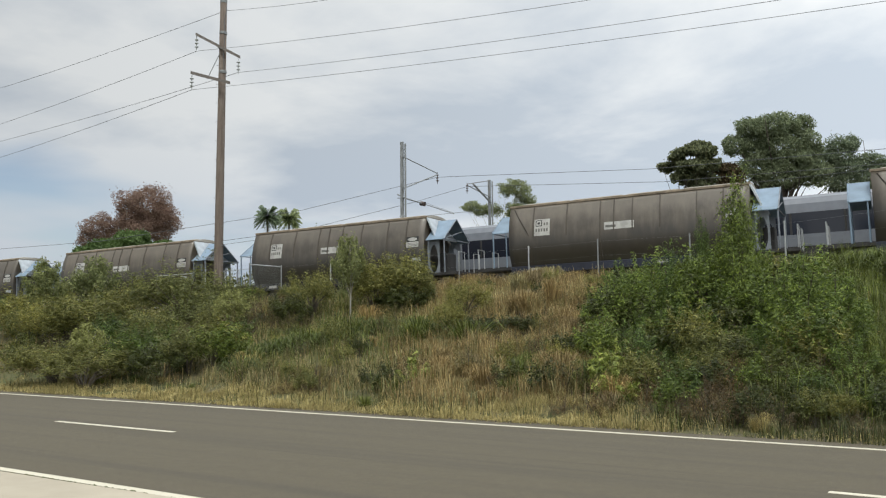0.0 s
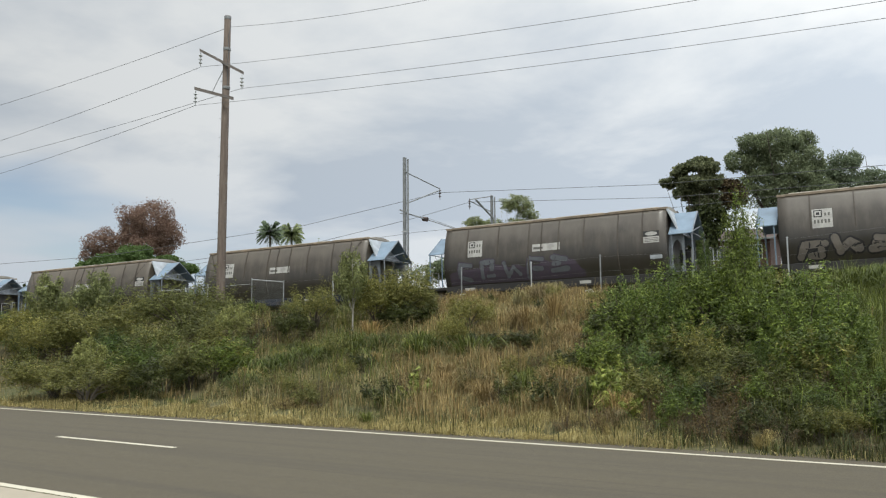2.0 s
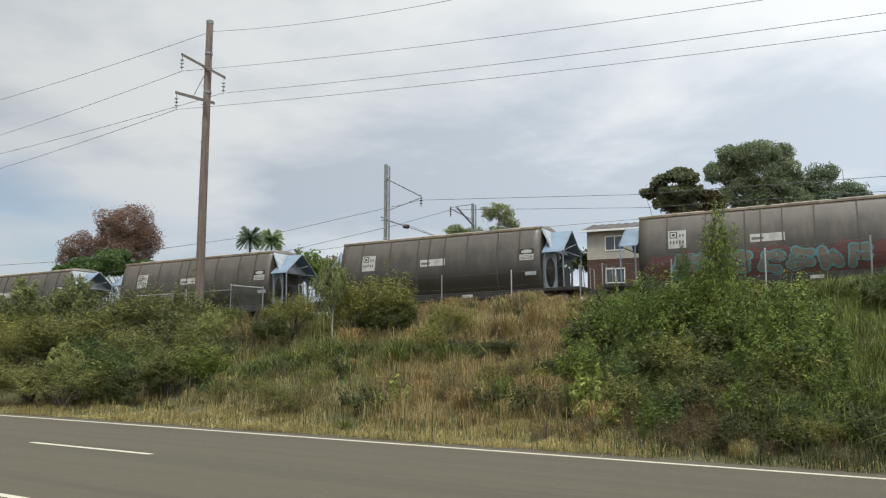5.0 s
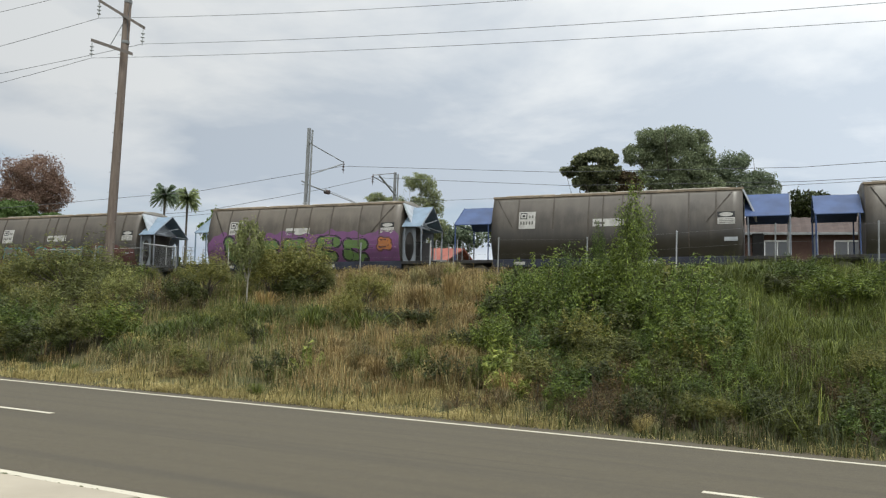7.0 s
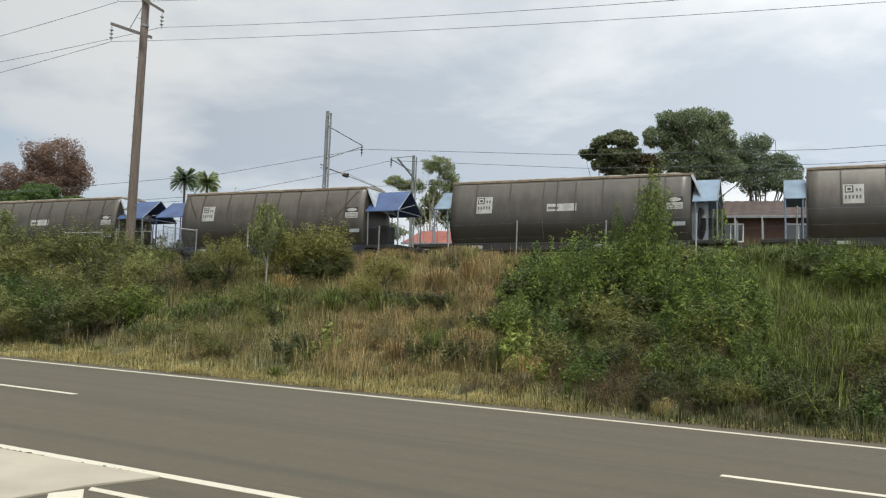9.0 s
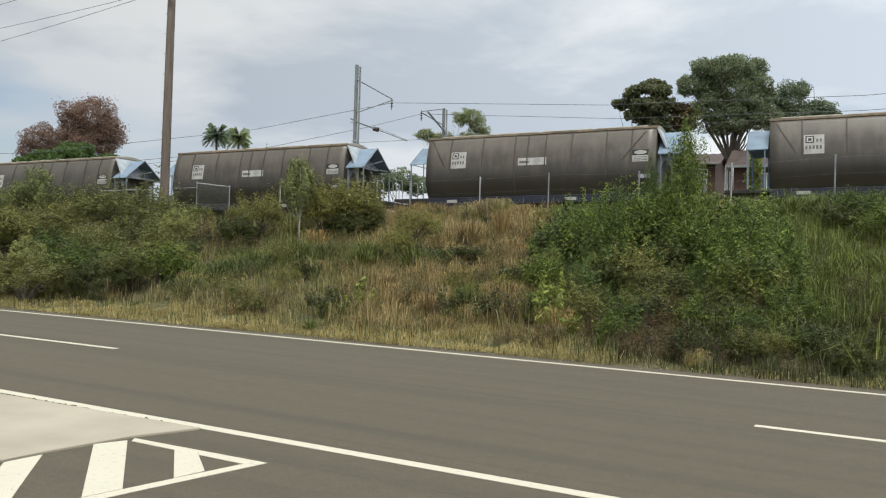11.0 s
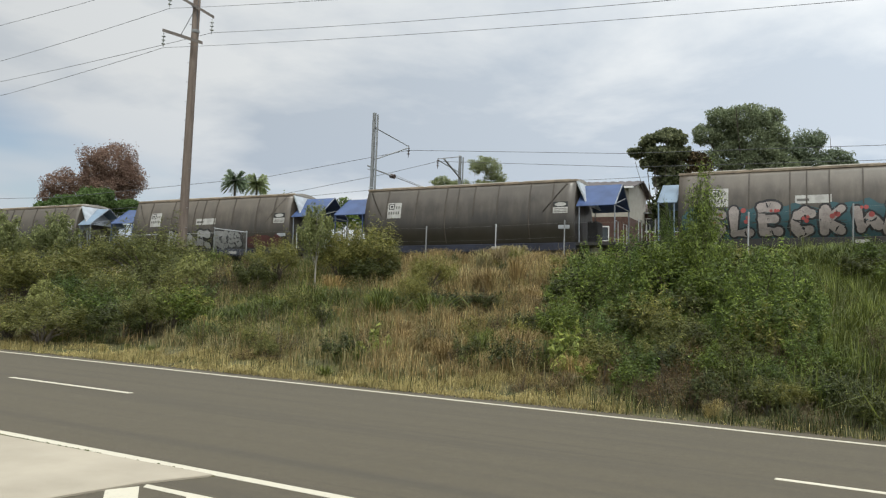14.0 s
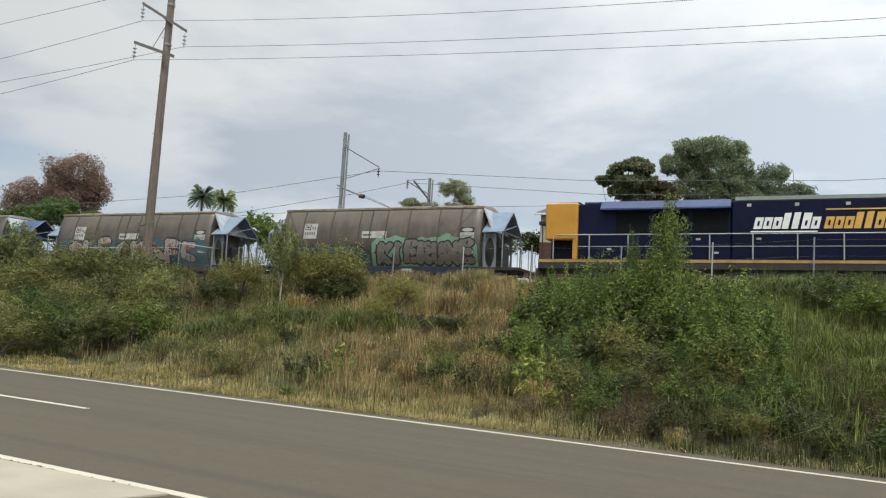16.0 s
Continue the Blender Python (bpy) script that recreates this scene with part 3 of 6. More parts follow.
def side_sheet(bm, sgn, u0, u1, w0, w1, lift, nu=2, nw=4):
    """A thin sheet that follows the body side, with a little thickness, proud of it by lift."""
    rows = []
    for j in range(nw + 1):
        z = w0 + (w1 - w0) * j / nw
        rows.append([bm.verts.new((u0 + (u1 - u0) * i / nu, sgn * (side_y(z) + lift), z)) for i in range(nu + 1)])
    for a, b in zip(rows, rows[1:]):
        for i in range(nu):
            bm.faces.new((a[i], a[i + 1], b[i + 1], b[i]))
    back = [[bm.verts.new((v.co.x, v.co.y - sgn * (lift - 0.0005), v.co.z)) for v in r] for r in rows]
    rim = rows[0] + [r[-1] for r in rows[1:]] + rows[-1][-2::-1] + [r[0] for r in rows[-2:0:-1]]
    rimb = back[0] + [r[-1] for r in back[1:]] + back[-1][-2::-1] + [r[0] for r in back[-2:0:-1]]
    for i in range(len(rim)):
        j = (i + 1) % len(rim)
        bm.faces.new((rim[i], rim[j], rimb[j], rimb[i]))
    return bm


def wagon_body(name, hood_material, sill_material, label, struts):
    w = empty(name, Matrix(), label, "wagon", "hopper wagons of the train")
    bm = bmesh.new()
    ring = [(-y, z) for z, y in PROFILE] + [(y, z) for z, y in reversed(PROFILE)]
    xs = [-HALF + 0.0, -HALF + 0.4, -2.5, 0, 2.5, HALF - 0.4, HALF]
    loft(bm, [[(x, a, b) for a, b in ring] for x in xs])
    bmesh.ops.recalc_face_normals(bm, faces=bm.faces)
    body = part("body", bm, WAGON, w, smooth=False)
    for f in body.data.polygons:
        f.use_smooth = abs(f.normal.x) < 0.5 and abs(f.normal.z) < 0.8
    bm = bmesh.new()
    roof = [(-1.03, 3.862), (-0.8, 3.93), (-0.4, 3.985), (0, 4.0), (0.4, 3.985), (0.8, 3.93), (1.03, 3.862)]
    loft(bm, [[(x, a, b) for a, b in roof] for x in (-HALF, HALF)])
    bmesh.ops.recalc_face_normals(bm, faces=bm.faces)
    part("roof", bm, ROOF_TOP, w)
    bm = bmesh.new()
    for i in range(4):
        box(bm, -HALF + 0.35 + i * 2.42, -HALF + 2.55 + i * 2.42, -0.34, 0.34, 3.97, 4.05, 0.02)
    part("roof_hatch", bm, ROOF_TOP, w)
    for s in (-1, 1):
        bm = bmesh.new()
        box(bm, -HALF - 0.03, HALF + 0.03, *(sorted((s * 1.0, s * 1.085))), 3.80, 3.90, 0.012)
        part("roof_lip", bm, ROOF_LIP, w)
        bm = bmesh.new()
        box(bm, -HALF - 0.02, HALF + 0.02, *(sorted((s * 1.12, s * 1.225))), 0.80, 1.14, 0.015)
        part("sill", bm, sill_material, w)
        for x in (-4.0, -2.45, -0.95, -0.35, 0.45, 1.6, 3.1, 4.15):
            bm = bmesh.new()
            side_sheet(bm, s, x - 0.025, x + 0.025, 1.2 if x in (-0.95, 3.1) else 2.35, 3.76, 0.028, 1, 7)
            part("rib", bm, RIB, w)
        if struts:
            for a, b in ((-4.95, -4.2), (4.75, 3.75)):
                bm = bmesh.new()
                n = 7
                va = []
                for i in range(n + 1):
                    z = 3.72 - 1.25 * i / n
                    x = a + (b - a) * i / n
                    va.append([bm.verts.new((x + d, s * (side_y(z) + 0.026), z)) for d in (-0.018, 0.018)])
                for p, q in zip(va, va[1:]):
                    bm.faces.new((p[0], p[1], q[1], q[0]))
                bmesh.ops.solidify(bm, geom=bm.faces, thickness=0.02)
                part("strut", bm, RIB, w)
    # painted panels on the side that faces the road
    for s in (-1,):
        def panel(x0, x1, z0, z1, name="marking_panel", mat=PANEL, lift=0.006):
            b = bmesh.new()
            side_sheet(b, s, x0, x1, z0, z1, lift, 2, 3)
            return part(name, b, mat, w)
        panel(-3.94, -3.22, 2.42, 3.16, label_name)
        panel(-3.88, -3.58, 2.84, 3.12, "emblem_frame", BLACK, 0.009)
        panel(-3.84, -3.62, 2.88, 3.08, "emblem", PANEL, 0.012)
        panel(-3.79, -3.67, 2.93, 3.03, "emblem_mark", BLACK, 0.015)
        for i in range(5):
            panel(-3.88 + i * 0.125, -3.81 + i * 0.125, 2.60, 2.74, "number_bar", NUMBER, 0.009)
        for i in range(2):
            panel(-3.50 + i * 0.12, -3.43 + i * 0.12, 2.88, 3.0, "number_bar", NUMBER, 0.009)
        panel(-0.76, 0.52, 2.44, 2.76)
        panel(-0.70, -0.26, 2.53, 2.63, "marking_bar", NUMBER, 0.010)
        panel(4.20, 4.86, 2.40, 2.66, "notice_panel")
        for i in range(3):
            panel(4.27, 4.80, 2.45 + i * 0.065, 2.475 + i * 0.065, "notice_bar", NUMBER, 0.009)
        panel(4.20, 4.86, 2.67, 2.90, "notice_head", BLACK, 0.006)
        b = bmesh.new()
        b.faces.new([b.verts.new((4.53 + 0.26 * math.cos(q * math.pi / 8), s * (side_y(2.785 + 0.085 * math.sin(q * math.pi / 8)) + 0.010), 2.785 + 0.085 * math.sin(q * math.pi / 8))) for q in range(16)])
        part("notice_oval", b, PANEL, w)
        panel(4.45, 4.95, 1.72, 1.88, "lower_plate", SLOPE)
        for x in (-4.2, 1.3):
            b = bmesh.new()
            box(b, x, x + 0.5, -1.234, -1.226, 0.90, 1.03)
            part("sill_plate", b, PANEL, w)
    for e in (-1, 1):
        hood(w, e, hood_material, 1.70 if hood_material is HOOD_BLUE else 1.0 if e > 0 else 0.8)
        end_platform(w, e, HOOD_BLUE if hood_material is HOOD_BLUE else END_DARK)
        bogie(w, e * 5.0)
    # hopper pockets between the bogies
    bm = bmesh.new()
    for x in (-2.4, 0, 2.4):
        loft(bm, [[(x - 1.1, -1.1, 0.98), (x + 1.1, -1.1, 0.98), (x + 1.1, 1.1, 0.98), (x - 1.1, 1.1, 0.98)],
                  [(x - 0.35, -0.6, 0.32), (x + 0.35, -0.6, 0.32), (x + 0.35, 0.6, 0.32), (x - 0.35, 0.6, 0.32)]])
    bmesh.ops.recalc_face_normals(bm, faces=bm.faces)
    part("hopper_pocket", bm, UNDER, w)
    return w


STROKES = {
    "K": [[(0, 0), (0, 1)], [(0.8, 1), (0.05, 0.45), (0.85, 0)]],
    "I": [[(0.3, 0), (0.3, 1)]],
    "E": [[(0.8, 1), (0, 1), (0, 0), (0.8, 0)], [(0, 0.5), (0.65, 0.5)]],
    "R": [[(0, 0), (0, 1), (0.65, 0.98), (0.75, 0.62), (0.05, 0.5), (0.8, 0)]],
    "U": [[(0, 1), (0, 0.2), (0.3, 0), (0.55, 0), (0.8, 0.2), (0.8, 1)]],
    "N": [[(0, 0), (0, 1), (0.8, 0), (0.8, 1)]],
    "S": [[(0.8, 0.9), (0.4, 1), (0.05, 0.8), (0.4, 0.52), (0.78, 0.25), (0.4, 0), (0, 0.1)]],
    "L": [[(0, 1), (0, 0), (0.75, 0.02)]],
    "C": [[(0.8, 0.85), (0.45, 1), (0.08, 0.8), (0, 0.3), (0.35, 0), (0.8, 0.12)]],
    # sprayed shapes that are no letters
    "a": [[(0, 0), (0.12, 1), (0.85, 0.9)], [(0.35, 0.45), (0.8, 0.42)]],
    "b": [[(0.85, 0.85), (0.15, 0.92), (0.05, 0.25), (0.75, 0.05)]],
    "c": [[(0, 0.95), (0.2, 0.1), (0.55, 0.65), (0.9, 0.2)]],
    "d": [[(0.05, 0.05), (0.1, 0.88), (0.8, 0.92), (0.72, 0.5)], [(0.4, 0.1), (0.8, 0.12)]],
    "e": [[(0, 0.15), (0.8, 0.22)], [(0.1, 0.85), (0.75, 0.7)], [(0.1, 0.5), (0.4, 0.52)]],
}


def spray(name, material):
    m = Mat(name)
    c = m.mix(m.ramp(m.noise(3.0, 5), (0.35, 0.0), (0.7, 0.75)), material, tuple(v * 0.55 + 0.02 for v in material))
    c = m.mix(m.ramp(m.noise(18, 4), (0.5, 0.0), (0.8, 0.5)), c, (0.08, 0.07, 0.06))
    return m.done(c, 0.6)


def ribbon(bm, pts, width, lift):
    """A painted stroke on the curved side that faces the road."""
    fine = []
    for (x0, z0), (x1, z1) in zip(pts, pts[1:]):
        n = max(1, int(math.hypot(x1 - x0, z1 - z0) / 0.14))
        fine += [(x0 + (x1 - x0) * i / n, z0 + (z1 - z0) * i / n) for i in range(n)]
    fine.append(pts[-1])
    prev = None
    for x, z in pts:                  # rounded ends and joints
        r = width / 2
        bm.faces.new([bm.verts.new((x + r * math.cos(q * math.pi / 5), -(side_y(z + r * math.sin(q * math.pi / 5)) + lift + 0.0015), z + r * math.sin(q * math.pi / 5))) for q in range(10)])
    for i, (x, z) in enumerate(fine):
        xa, za = fine[max(i - 1, 0)]
        xb, zb = fine[min(i + 1, len(fine) - 1)]
        d = math.hypot(xb - xa, zb - za) or 1.0
        fat = width / 2 * (1 + 0.22 * math.sin(x * 4.1 + z * 3.3) + 0.1 * math.sin(x * 9.7))
        nx, nz = -(zb - za) / d * fat, (xb - xa) / d * fat
        ends = [bm.verts.new((x + s * nx, -(side_y(z + s * nz) + lift), z + s * nz)) for s in (-1, 1)]
        if prev:
            bm.faces.new((prev[0], prev[1], ends[1], ends[0]))
        prev = ends


def cloud_patch(bm, x0, x1, z0, z1, lift, rng, wave=0.18):
    """A sprayed field with a wavy top edge."""
    n = int((x1 - x0) / 0.12)
    prev = None
    ph = rng.uniform(0, 6, 3)
    for i in range(n + 1):
        x = x0 + (x1 - x0) * i / n
        fade = min(1.0, min(i, n - i) / 3)
        top = z1 + wave * (math.sin(x * 2.1 + ph[0]) * 0.5 + math.sin(x * 5.3 + ph[1]) * 0.35 + math.sin(x * 9.7 + ph[2]) * 0.25) - (1 - fade) * 0.3
        col = [bm.verts.new((x, -(side_y(z0 + (top - z0) * j / 7) + lift), z0 + (top - z0) * j / 7)) for j in range(8)]
        if prev:
            for j in range(7):
                bm.faces.new((prev[j], col[j], col[j + 1], prev[j + 1]))
        prev = col


def graffiti(wagon, seed, text, x0, x1, z0, z1, fill, line, field=None, field_box=None, dots=None, bold=1.0):
    rng = np.random.default_rng(seed)
    if field:
        bm = bmesh.new()
        cloud_patch(bm, *(field_box or (x0 - 0.4, x1 + 0.4, z0 - 0.3, z1 + 0.1)), 0.008, rng)
        part("sprayed_field", bm, field, wagon)
    step = (x1 - x0) / len(text)
    outlines = []
    for width, lift, mat, name in ((0.40, 0.012, line, "letter_outline"), (0.27, 0.016, fill, "letter_fill")):
        r2 = np.random.default_rng(seed + 1)
        for i, ch in enumerate(text):
            bm = bmesh.new()
            sx, sz = step * r2.uniform(0.62, 0.80), (z1 - z0) * r2.uniform(0.86, 1.05)
            lean, dz = r2.uniform(-0.1, 0.22), r2.uniform(-0.05, 0.08)
            for st in STROKES[ch]:
                ribbon(bm, [(x0 + step * i + 0.1 + sx * (u + lean * v), z0 + dz + sz * v) for u, v in st], bold * width * r2.uniform(0.85, 1.1), lift)
            bmesh.ops.recalc_face_normals(bm, faces=bm.faces)
            ob = part(name, bm, mat, outlines[i] if outlines and name == "letter_fill" else wagon)
            if name == "letter_outline":
                outlines.append(ob)
    if dots:
        bm = bmesh.new()
        for i in range(24):
            x, z, r = x0 + step * (0.45 + i // 3) + rng.uniform(-0.2, 0.2), rng.uniform(z0 + 0.45, z1), rng.uniform(0.06, 0.11)
            vs = [bm.verts.new((x + r * math.cos(a), -(side_y(z + r * math.sin(a)) + 0.020), z + r * math.sin(a))) for a in (i * math.pi / 4 for i in range(8))]
            bm.faces.new(vs)
        part("paint_dot", bm, dots, wagon)


SP_GREEN, SP_TEAL, SP_BLACK = spray("spray_green", (0.15, 0.26, 0.17)), spray("spray_teal", (0.028, 0.085, 0.10)), spray("spray_black", (0.012, 0.012, 0.014))
SP_GREY, SP_WHITE, SP_RED = spray("spray_brown_grey", (0.15, 0.13, 0.11)), spray("spray_white", (0.31, 0.27, 0.25)), spray("spray_red", (0.32, 0.06, 0.055))
SP_PURPLE, SP_LIME, SP_SILVER = spray("spray_purple", (0.15, 0.055, 0.15)), spray("spray_lime", (0.10, 0.175, 0.045)), spray("spray_silver", (0.30, 0.30, 0.29))
SP_MAROON, SP_AQUA, SP_BLUE = spray("spray_maroon", (0.10, 0.036, 0.034)), spray("spray_aqua", (0.08, 0.25, 0.26)), spray("spray_blue", (0.06, 0.07, 0.16))
SP_PLUM, SP_SLATE = spray("spray_plum", (0.055, 0.04, 0.06)), spray("spray_slate", (0.09, 0.10, 0.11))
SP_ORANGE = spray("spray_orange", (0.38, 0.14, 0.04))

PALE_LABEL = "grimy grey-brown grain hopper wagon with pale blue end hoods"
BLUE_LABEL = "grimy grey-brown grain hopper wagon with blue end hoods"
KINDS = {"pale": wagon_body("hopper_wagon", HOOD_PALE, UNDER, PALE_LABEL, False),
         "paleblue": wagon_body("hopper_wagon", HOOD_PALE, SILL_BLUE, PALE_LABEL, True),
         "blue": wagon_body("hopper_wagon", HOOD_BLUE, SILL_BLUE, BLUE_LABEL, True)}
ORDER = ["paleblue", "pale", "blue", "blue", "paleblue", "paleblue", "pale", "pale", "blue", "blue", "paleblue", "pale",
         "pale", "pale", "pale", "pale", "paleblue", "paleblue", "pale", "pale", "pale", "pale", "pale"]
WAGONS = []
_used = set()
for k, kind in enumerate(ORDER):
    if kind in _used:
        WAGONS.append(copy_thing(KINDS[kind], Matrix()))
    else:
        _used.add(kind)
        WAGONS.append(KINDS[kind])
for k in (2, 8):                  # these carry no panel at mid-length
    for ob in list(WAGONS[k].children):
        if ob.name.startswith("marking_"):
            bpy.data.objects.remove(ob)
# painted wagons, counted from the locomotive
graffiti(WAGONS[0], 3, "KIERUNE", 0.1, 4.9, 1.35, 2.15, SP_GREY, SP_BLACK, SP_GREEN, (-0.2, 5.05, 1.15, 2.45), bold=1.15)
graffiti(WAGONS[0], 4, "Lce", -3.4, -0.4, 1.3, 2.0, SP_TEAL, SP_BLACK, SP_TEAL, (-4.6, -0.3, 1.2, 1.95))
graffiti(WAGONS[1], 5, "SLECKcab", -4.2, 4.5, 1.32, 2.25, SP_WHITE, SP_BLACK, SP_TEAL, (-5.0, 5.05, 1.15, 2.4), SP_RED, bold=1.25)
graffiti(WAGONS[3], 6, "ecbde", -2.7, 2.4, 1.30, 2.05, SP_SILVER, SP_BLACK, SP_MAROON, (2.5, 4.7, 1.2, 1.85), bold=1.35)
graffiti(WAGONS[10], 7, "cadbb", -4.0, 4.0, 1.28, 2.12, SP_LIME, SP_BLACK, SP_PURPLE, (-5.12, 5.12, 1.15, 2.5), bold=1.6)
graffiti(WAGONS[10], 17, "e", 4.1, 4.9, 1.75, 2.2, SP_ORANGE, SP_MAROON)
graffiti(WAGONS[11], 8, "acdbeca", -3.8, 3.8, 1.3, 2.0, SP_GREY, SP_AQUA, SP_MAROON, (-5.0, 5.05, 1.15, 2.15))
graffiti(WAGONS[14], 9, "dce", -4.6, -0.8, 1.35, 1.95, SP_GREY, SP_BLACK)
graffiti(WAGONS[14], 10, "acbe", 0.6, 4.6, 1.35, 2.05, SP_TEAL, SP_BLACK)
graffiti(WAGONS[15], 11, "bdcae", -4.5, 1.2, 1.35, 2.15, SP_SLATE, SP_PLUM, SP_PLUM, (-4.9, 1.6, 1.2, 1.9), bold=0.7)
graffiti(WAGONS[13], 12, "cbd", -3.5, 0.5, 1.35, 1.9, SP_GREY, SP_BLACK)
tagged(WAGONS[0], "grimy hopper wagon with green outlined graffiti and pale hoods")
tagged(WAGONS[1], "grimy hopper wagon with teal, white and red graffiti")
tagged(WAGONS[3], "grimy hopper wagon with silver block graffiti and blue hoods")
tagged(WAGONS[10], "hopper wagon sprayed purple with large lime green letters")
tagged(WAGONS[11], "hopper wagon sprayed maroon with aqua outlined letters")
tagged(WAGONS[14], "grimy hopper wagon with dark and teal outlined graffiti")
tagged(WAGONS[15], "grimy hopper wagon with faded blue-purple graffiti")


def build_locomotive():
    """Rear end at x = 0, front away along +x."""
    L = 21.4
    loco = empty("locomotive", Matrix(), "dark blue and yellow diesel freight locomotive with lettered side", "locomotive")
    bm = bmesh.new()
    box(bm, 0.1, L - 0.1, -1.42, 1.42, 1.08, 1.50, 0.02)
    part("frame", bm, UNDER, loco)
    for s in (-1, 1):
        bm = bmesh.new()
        box(bm, 0.12, L - 0.12, *(sorted((s * 1.424, s * 1.44))), 1.36, 1.47)
        part("frame_stripe", bm, LOCO_STRIPE, loco, "ochre stripe along the frame")
    bm = bmesh.new()
    box(bm, 0.35, 1.75, -1.30, 1.30, 2.32, 3.92, 0.06)
    box(bm, 1.55, 1.75, -1.28, 1.28, 1.5, 2.4, 0.02)
    part("end_hood", bm, LOCO_YELLOW, loco, "yellow end of the hood")
    # solid near-black block paints the shade of the opening under the hood
    bm = bmesh.new()
    box(bm, 0.55, 1.55, -1.0, 1.0, 1.5, 2.33, 0.02)
    part("end_recess", bm, LOCO_DARK, loco)
    bm = bmesh.new()
    box(bm, 0.75, 1.75, -0.75, 0.75, 3.91, 4.02, 0.03)
    part("end_hatch", bm, BLACK, loco)
    bm = bmesh.new()
    box(bm, 0.0, 0.36, -1.12, -0.75, 3.0, 3.16, 0.02)
    tube(bm, (0.18, -1.1, 1.5), (0.18, -1.1, 3.0), 0.025)
    part("marker_bracket", bm, UNDER, loco)
    bm = bmesh.new()
    box(bm, 1.75, 7.95, -1.14, 1.14, 1.5, 3.86, 0.04)
    part("rear_hood", bm, LOCO_BLUE, loco)
    for s in (-1, 1):
        bm = bmesh.new()
        ys = (s * 1.12, s * 1.46)
        loft(bm, [[(x, ys[0], 3.94), (x, ys[1], 3.62), (x, ys[1], 3.56), (x, ys[0], 3.56)] for x in (2.75, 7.95)])
        bmesh.ops.recalc_face_normals(bm, faces=bm.faces)
        part("radiator_canopy", bm, LOCO_ROOF, loco, "pale blue sloping canopy")
        # near-black panels put the shade below the canopy into colour
        bm = bmesh.new()
        for i in range(3):
            box(bm, 3.35 + i * 1.55, 4.75 + i * 1.55, *(sorted((s * 1.141, s * 1.16))), 2.62, 3.50, 0.01)
        part("grille", bm, LOCO_DARK, loco)
    bm = bmesh.new()
    box(bm, 2.0, 7.9, -1.12, 1.12, 3.86, 3.96, 0.03)
    part("rear_roof", bm, LOCO_ROOF, loco)
    bm = bmesh.new()
    box(bm, 7.97, 17.2, -1.22, 1.22, 1.5, 3.88, 0.05)
    part("main_hood", bm, LOCO_BLUE, loco)
    bm = bmesh.new()
    loft(bm, [[(x, -1.2, 3.88), (x, -1.0, 4.06), (x, 1.0, 4.06), (x, 1.2, 3.88)] for x in (8.1, 17.2)])
    bmesh.ops.recalc_face_normals(bm, faces=bm.faces)
    part("main_roof", bm, simple("grey_green_roof", (0.10, 0.12, 0.10), 0.7), loco)
    bm = bmesh.new()
    box(bm, 17.22, 20.4, -1.42, 1.42, 1.5, 4.15, 0.08)
    box(bm, 20.3, 21.1, -0.95, 0.95, 1.5, 3.0, 0.10)
    cab = part("cab", bm, LOCO_BLUE, loco)
    bm = bmesh.new()
    for x in (17.7, 18.9):
        box(bm, x, x + 0.85, -1.43, -1.422, 2.9, 3.6)
    part("cab_window", bm, GLASS, cab)
    # brand lettering as plain slanted blocks in its colours
    for x0, n, mat, name in ((8.78, 7, LOGO_WHITE, "logo_block"), (11.32, 8, LOGO_GOLD, "logo_block")):
        for i in range(n):
            tall = (0.46, 0.46, 0.46, 0.62, 0.64, 0.62, 0.46, 0.60)[i]
            x = x0 + i * 0.345

            def slab(name, u0, u1, v0, v1, y0, y1, m):
                b = bmesh.new()
                loft(b, [[(x + u + 0.22 * v, y, 2.72 + v) for u, y in ((u0, y0), (u1, y0), (u1, y1), (u0, y1))] for v in (v0, v1)])
                bmesh.ops.recalc_face_normals(b, faces=b.faces)
                part(name, b, m, loco)
            slab(name, 0.0, 0.30 if i not in (3, 4) else 0.24, 0.0, tall, -1.222, -1.232, mat)
            if i not in (3, 4):
                slab("logo_gap", 0.11, 0.19, 0.12, 0.32, -1.2325, -1.236, LOCO_BLUE)
    bm = bmesh.new()
    box(bm, 8.68, 11.1, -1.230, -1.222, 2.59, 2.64)
    part("logo_underline", bm, LOGO_WHITE, loco)
    bm = bmesh.new()
    box(bm, 11.4, 16.6, -1.230, -1.222, 3.44, 3.49)
    part("logo_overline", bm, LOGO_GOLD, loco)
    bm = bmesh.new()
    for x in (8.55, 10.3, 12.1, 13.9):
        box(bm, x, x + 0.16, -1.235, -1.222, 3.62, 3.74)
    for x, z in ((5.2, 2.3), (6.6, 2.3), (7.3, 1.75), (8.9, 2.3), (3.0, 1.9)):
        box(bm, x, x + 0.18, -1.235 if x > 7.97 else -1.155, -1.222 if x > 7.97 else -1.141, z, z + 0.08)
    part("notice_plate", bm, PANEL, loco)
    bm = bmesh.new()
    for i in range(12):
        x = 8.2 + i * 0.78
        box(bm, x, x + 0.012, -1.228, -1.219, 1.55, 3.82)
    part("door_seam", bm, LOCO_DARK, loco)
